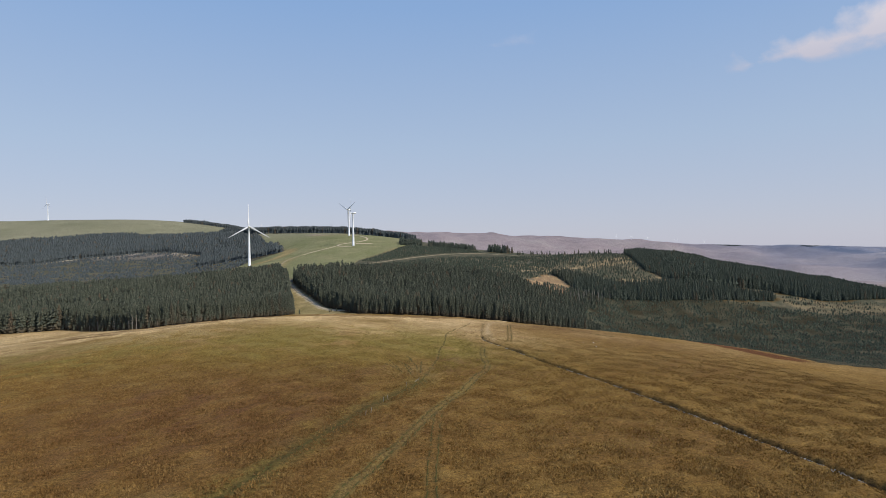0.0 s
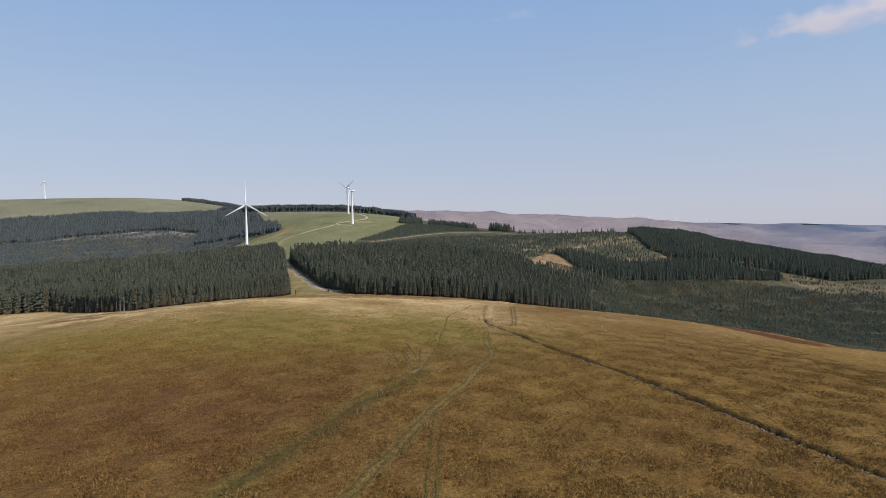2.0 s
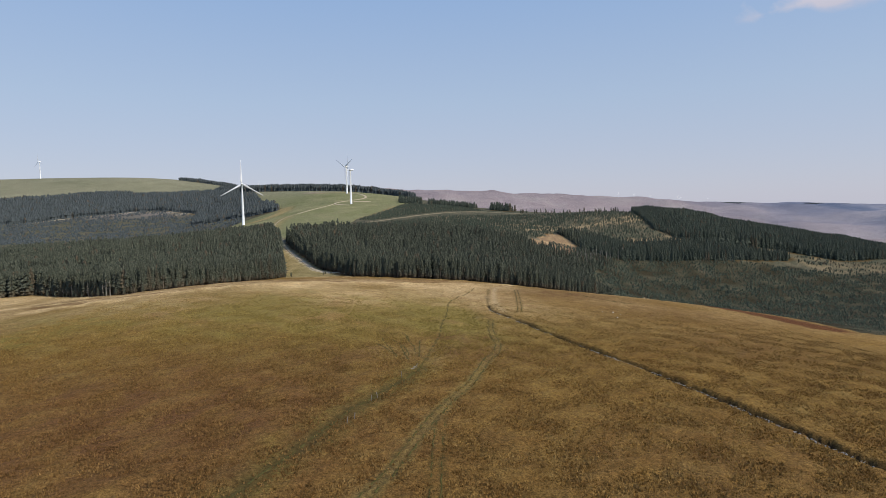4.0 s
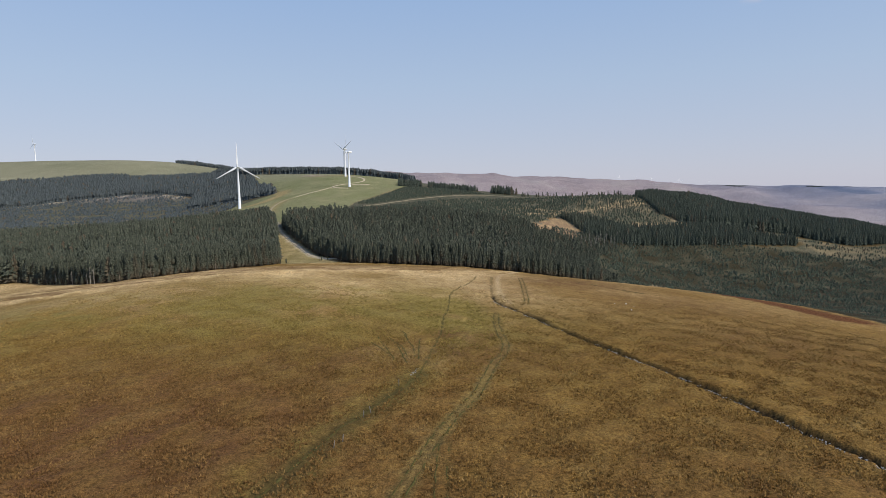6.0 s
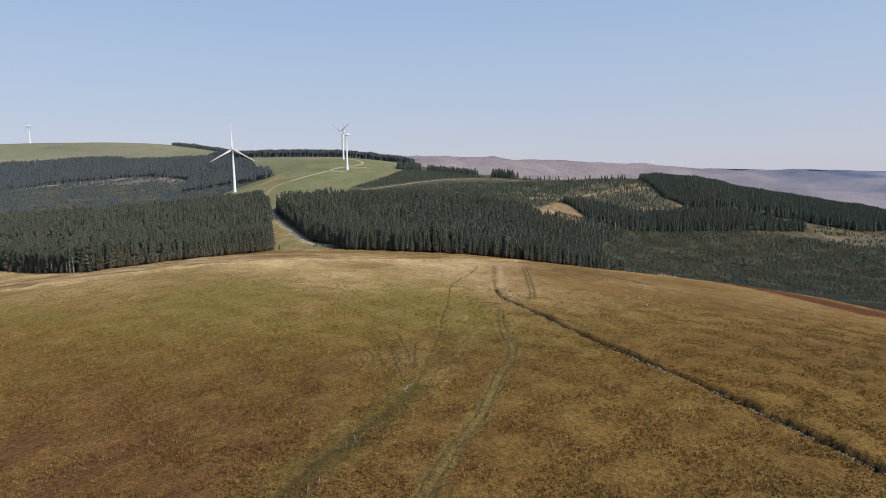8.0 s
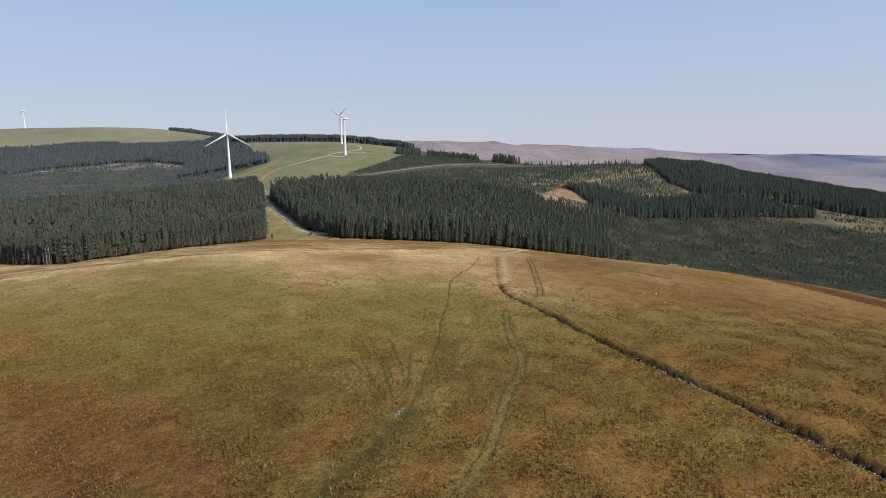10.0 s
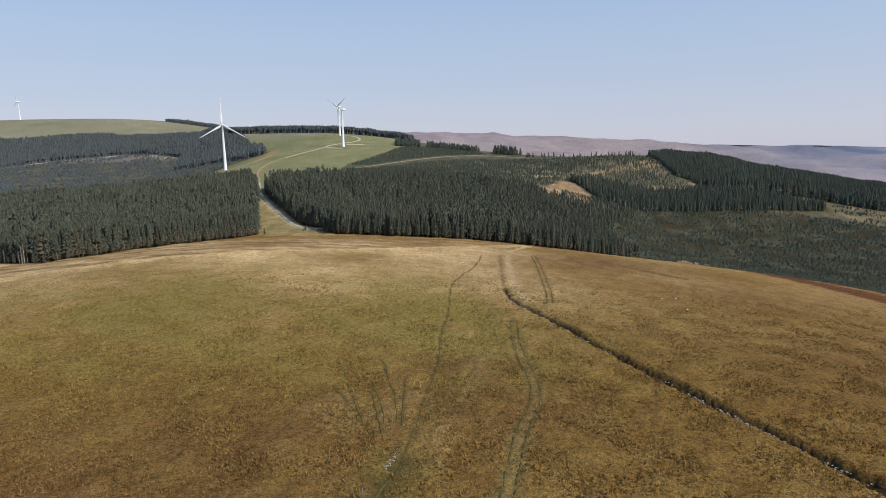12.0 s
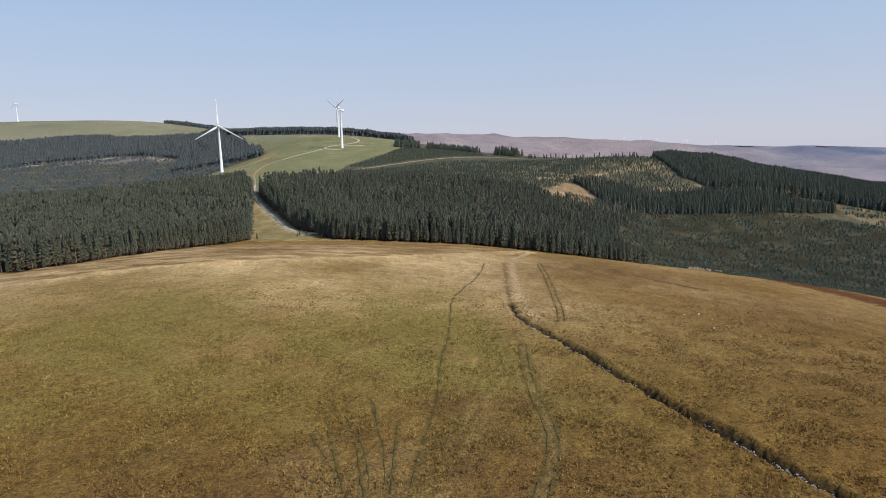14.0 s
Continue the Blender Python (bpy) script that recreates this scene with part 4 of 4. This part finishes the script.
# ---- grass tufts on the near moor ----
def build_tufts():
    rng = np.random.default_rng(77)
    n = 330000
    y = 64 + 226 * rng.uniform(0, 1, n) ** 1.1
    x = rng.uniform(-1, 1, n) * (32 + 0.74 * (y - 12))
    thin = np.clip((y - 64 - 9 * waves(x, y, 25, 63)) / 24, 0, 1) * np.clip((292 - y) / 60, 0, 1)
    keep = (away(x, y, smooth_line(DITCH, 4)) > 1.8) & (x > -135) & (x < 145) & (rng.uniform(0, 1, n) < thin)
    for line, gap in [(RUTS, 1.4), (PATH_UP, 0.8), (PAIR, 1.1), (GREENWAY, 1.5)] + [(f, 0.45) for f in FAN]:
        keep &= (away(x, y, smooth_line(line, 4)) > gap) | (rng.uniform(0, 1, n) < 0.15)
    x, y = x[keep], y[keep]
    n = len(x)
    shapes = []
    for _ in range(8):
        v, f = [], []
        for k in range(3):
            a, lean = rng.uniform(0, 6.3), rng.uniform(0, 6.3)
            c, s, w, r, o = math.cos(a), math.sin(a), rng.uniform(0.22, 0.42), rng.uniform(0.15, 0.6), rng.uniform(-0.4, 0.4, 2)
            v += [(o[0] - s * w, o[1] + c * w, -0.2), (o[0] + s * w, o[1] - c * w, -0.2), (o[0] + math.cos(lean) * r, o[1] + math.sin(lean) * r, rng.uniform(0.6, 1.1))]
            f.append((3 * k, 3 * k + 1, 3 * k + 2))
        shapes.append((np.array(v), np.array(f), np.zeros(len(v))))
    h = rng.uniform(0.15, 0.36, n)
    v, f, _, who = tiled(shapes, x, y, height(x, y), np.c_[h * 1.15, h], rng.uniform(0, 6.3, n), rng.integers(0, 8, n))
    tone = (0.25 + 0.10 * waves(x, y, 14, 62) + rng.uniform(-0.5, 0.55, n) + ((y - 190) / 120).clip(0, 0.6)).clip(0, 1)
    hill = np.exp(-(((x + 45) / 75) ** 2 + ((y - 235) / 55) ** 2)) + 1.0 * np.exp(-(((x - 5) / 11) ** 2 + ((y - 232) / 34) ** 2))
    ling = np.exp(-(((x + 52) / 55) ** 2 + ((y - 135) / 50) ** 2))
    me = mesh_of("moor_grass", v, f, M_GRASS, (("tone", tone[who]), ("shade", rng.uniform(0, 1, n)[who]), ("ling", (0.85 * ling)[who]), ("green", (hill * 0.65).clip(0, 0.75)[who])))
    return tagged(new("moor_grass", me), "dry rust and straw coloured moor grass tufts", "grass", kind="stuff")


build_tufts()


# ---- stones, posts and bare trees ----
def stone_mesh(rng, name="stone"):
    bm = bmesh.new()
    bmesh.ops.create_icosphere(bm, subdivisions=1, radius=0.5)
    for v in bm.verts:
        v.co = Vector((v.co.x * 1.2, v.co.y * 0.9, v.co.z * 0.7)) * rng.uniform(0.75, 1.2)
    return bm


def ditch_stones():
    """Broken pale stones along one bank of the ditch."""
    rng = np.random.default_rng(31)
    line = np.array(beside(smooth_line(DITCH, 0.4), -1.7))
    shapes = []
    for _ in range(5):
        bm = stone_mesh(rng)
        bm.verts.index_update()
        shapes.append((np.array([v.co[:] for v in bm.verts]), np.array([[v.index for v in f.verts] for f in bm.faces]), np.zeros(len(bm.verts))))
        bm.free()
    keep = (line[:, 1] < 262) & (rng.uniform(0, 1, len(line)) < (0.32 + 0.4 * waves(line[:, 0], line[:, 1], 11, 71)).clip(0.03, 0.8))
    p = np.repeat(line[keep], 3, axis=0)
    p = p + rng.normal(0, 0.28, p.shape)
    n = len(p)
    size = rng.uniform(0.10, 0.30, n)
    v, f, _, who = tiled(shapes, p[:, 0], p[:, 1], height(p[:, 0], p[:, 1]) + 0.05, np.c_[size, size], rng.uniform(0, 6.3, n), rng.integers(0, 5, n))
    return tagged(new("ditch_stones", mesh_of("ditch_stones", v, f, M_STONE)), "pale broken stones along the bank of the peat ditch", "stones", kind="stuff")


ditch_stones()


def washed_stones():
    """A short spill of pale stones where the green way is wet."""
    rng = np.random.default_rng(36)
    bm = stone_mesh(rng)
    bm.verts.index_update()
    shape = (np.array([v.co[:] for v in bm.verts]), np.array([[v.index for v in f.verts] for f in bm.faces]), np.zeros(len(bm.verts)))
    bm.free()
    n = 70
    u = rng.uniform(-1, 1, n)
    x, y = -6.2 + 1.1 * u + rng.normal(0, 0.22, n), 171.5 + 3.2 * u + rng.normal(0, 0.2, n)
    size = rng.uniform(0.1, 0.28, n)
    v, f, _, who = tiled([shape], x, y, height(x, y) + 0.02, np.c_[size, size], rng.uniform(0, 6.3, n), np.zeros(n, int))
    return tagged(new("washed_stones", mesh_of("washed_stones", v, f, M_STONE)), "spill of pale grey stones in a wet hollow", "stones", kind="stuff")


washed_stones()
rng = np.random.default_rng(41)
bm = stone_mesh(rng)
pale_stone = part("boulder", bm, M_WHITE_STONE, None)
tagged(pale_stone, "small white boulder lying in the moor grass", "boulder", "white boulders on the moor")
pale_stone.matrix_basis = pose(73, 274, height1(73, 274) + 0.15, 0, 0, 20) @ Matrix.Scale(0.6, 4)
for px, py, k in ((68, 272, 0.45), (70, 259, 0.6), (74, 268, 0.4)):
    b = copy_thing(pale_stone, pose(px, py, height1(px, py) + 0.15, 0, 0, 50 * k))
    b.scale = (k, k, k)

bm = bmesh.new()
lathe(bm, [(-0.3, 0.07), (0.6, 0.065), (1.15, 0.055), (1.2, 0.03)], 7)
post = part("fence_post", bm, M_POST, None)
tagged(post, "leaning weathered grey wooden fence post in the grass", "fence post", "old fence posts")
post.matrix_basis = pose(-14, 146, height1(-14, 146), 6, 4, 0)
for px, py, rx, ry in ((-13, 148, -5, 8), (-16, 136, 4, -6), (-17, 134, 10, 3), (-9, 163, -3, 5)):
    copy_thing(post, pose(px, py, height1(px, py), rx, ry, 40 * rx))


def bare_tree(rng):
    """A dead spruce stem with a few broken branch stubs."""
    bm = bmesh.new()
    lathe(bm, [(-0.4, 0.17), (2, 0.14), (5, 0.10), (7.5, 0.06), (9, 0.03)], 7)
    for _ in range(16):
        z, a, r = rng.uniform(2, 8), rng.uniform(0, 6.3), rng.uniform(0.4, 1.4)
        c, s = math.cos(a), math.sin(a)
        p = [bm.verts.new(q) for q in ((-s * 0.05, c * 0.05, z), (s * 0.05, -c * 0.05, z), (0, 0, z + 0.12), (c * r, s * r, z + rng.uniform(-0.2, 0.5)))]
        for i, j, k in ((0, 1, 3), (1, 2, 3), (2, 0, 3)):
            bm.faces.new((p[i], p[j], p[k]))
    return bm


for n_variant, spots in enumerate((((-178, 360), (-188, 371), (-204, 384), (-231, 404)), ((158, 652), (176, 668), (187, 676), (201, 684), (214, 690), (150, 640), (162, 645), (168, 652), (172, 660), (182, 668), (196, 676), (206, 680), (155, 655), (190, 670)), ((-184, 367), (165, 660), (180, 672), (193, 680), (-222, 398)))):
    first = None
    for px, py in spots:
        m = pose(px - 0.8, py - 1.2, height1(px, py), rng.uniform(-4, 4), rng.uniform(-4, 4), rng.uniform(0, 360))
        if first is None:
            first = part("bare_tree", bare_tree(rng), M_SNAG, None, smooth=False)
            first.matrix_basis = m
            tagged(first, "bare grey dead spruce stem at the forest edge", "tree", "bare trees")
        else:
            copy_thing(first, m).scale = (1.2, 1.2, rng.uniform(0.9, 1.5)) if px > 0 else (0.8, 0.8, rng.uniform(0.5, 0.9))


# ---- turbines on the far skyline ----
for px, py, hub, phase in ((1440, 4520, 27, 10), (1575, 4560, 28, 50), (1690, 4530, 27, 85), (1905, 4540, 28, 30), (1935, 4560, 27, 100), (2140, 4540, 27, 65), (-830, 2900, 45, 15)):
    turbine(px, py, height1(px, py), hub, hub * 0.55, 15, phase, "tiny distant white wind turbine on the far skyline")


# ---- clouds ----
def cloud(name, way, far, wide, tall, cover, label):
    """A thin bank of fair-weather cloud, on a gently curved sheet far behind everything."""
    m = bpy.data.materials.new(name)
    m.use_nodes = True
    n, l = m.node_tree.nodes, m.node_tree.links
    n.clear()
    sep = n.new("ShaderNodeSeparateXYZ")
    v = n.new("ShaderNodeTexCoord").outputs["Generated"]
    l.new(v, sep.inputs[0])
    scaled = n.new("ShaderNodeVectorMath")
    scaled.operation = "MULTIPLY"
    scaled.inputs[1].default_value = (wide / tall, 1.0, 1.0)
    l.new(v, scaled.inputs[0])
    lumps = noise_of(n, l, scaled.outputs[0], 1.6, 7, 0.55)

    def op(kind, a, b, clamp=False):
        o = maths(n, l, kind, a, b)
        o.node.use_clamp = clamp
        return o
    u, w = sep.outputs["X"], sep.outputs["Y"]
    upper = op("ADD", 0.22, op("MULTIPLY", u, 1.05))
    above = op("MULTIPLY", op("SUBTRACT", upper, w), 2.6)
    below = op("MULTIPLY", op("SUBTRACT", w, 0.10), 5.0)
    edge = op("MULTIPLY", op("SUBTRACT", 1.0, u), 4.0)
    body = op("MINIMUM", op("MINIMUM", above, below), op("MINIMUM", edge, op("MULTIPLY", u, 5.0)))
    alpha = op("MULTIPLY", op("ADD", body, op("MULTIPLY", op("SUBTRACT", lumps, 0.56), 2.6)), cover, True)
    rim = op("MULTIPLY", op("MULTIPLY", w, 6.0, True), op("MULTIPLY", op("SUBTRACT", 1.0, w), 6.0, True), True)
    alpha = op("MULTIPLY", op("MULTIPLY", alpha, rim, True), op("MULTIPLY", u, 8.0, True), True)
    glow = n.new("ShaderNodeEmission")
    l.new(ramp(n, l, w, (0.1, (0.50, 0.50, 0.60)), (0.75, (0.70, 0.67, 0.72))), glow.inputs["Color"])
    clear, out, both = n.new("ShaderNodeBsdfTransparent"), n.new("ShaderNodeOutputMaterial"), n.new("ShaderNodeMixShader")
    l.new(alpha, both.inputs[0]), l.new(clear.outputs[0], both.inputs[1]), l.new(glow.outputs[0], both.inputs[2]), l.new(both.outputs[0], out.inputs["Surface"])
    g = np.linspace(-1, 1, 17)
    gx, gz = np.meshgrid(g, g)
    verts = np.stack([gx * wide / 2, gz * tall / 2, 40 * (gx**2 + gz**2)], -1).reshape(-1, 3)
    i = np.arange(17 * 17).reshape(17, 17)
    q = np.stack([i[:-1, :-1], i[:-1, 1:], i[1:, 1:], i[1:, :-1]], -1).reshape(-1, 4)
    ob = new(name, mesh_of(name, verts, q, m))
    at = Vector(way).normalized() * far + Vector((0, 0, 38))
    ob.matrix_basis = look(at, at + Vector(way) * far)
    ob.visible_shadow = False
    return tagged(ob, label, "cloud", kind="structure")


cloud("cloud", (0.5883, 0.7578, 0.3010), 4600, 1800, 560, 1.6, "soft white fair-weather cloud against the blue sky")
cloud("cloud_wisp", (0.1311, 0.9343, 0.3315), 4650, 480, 130, 0.12, "faint thin wisp of cloud in the blue sky")
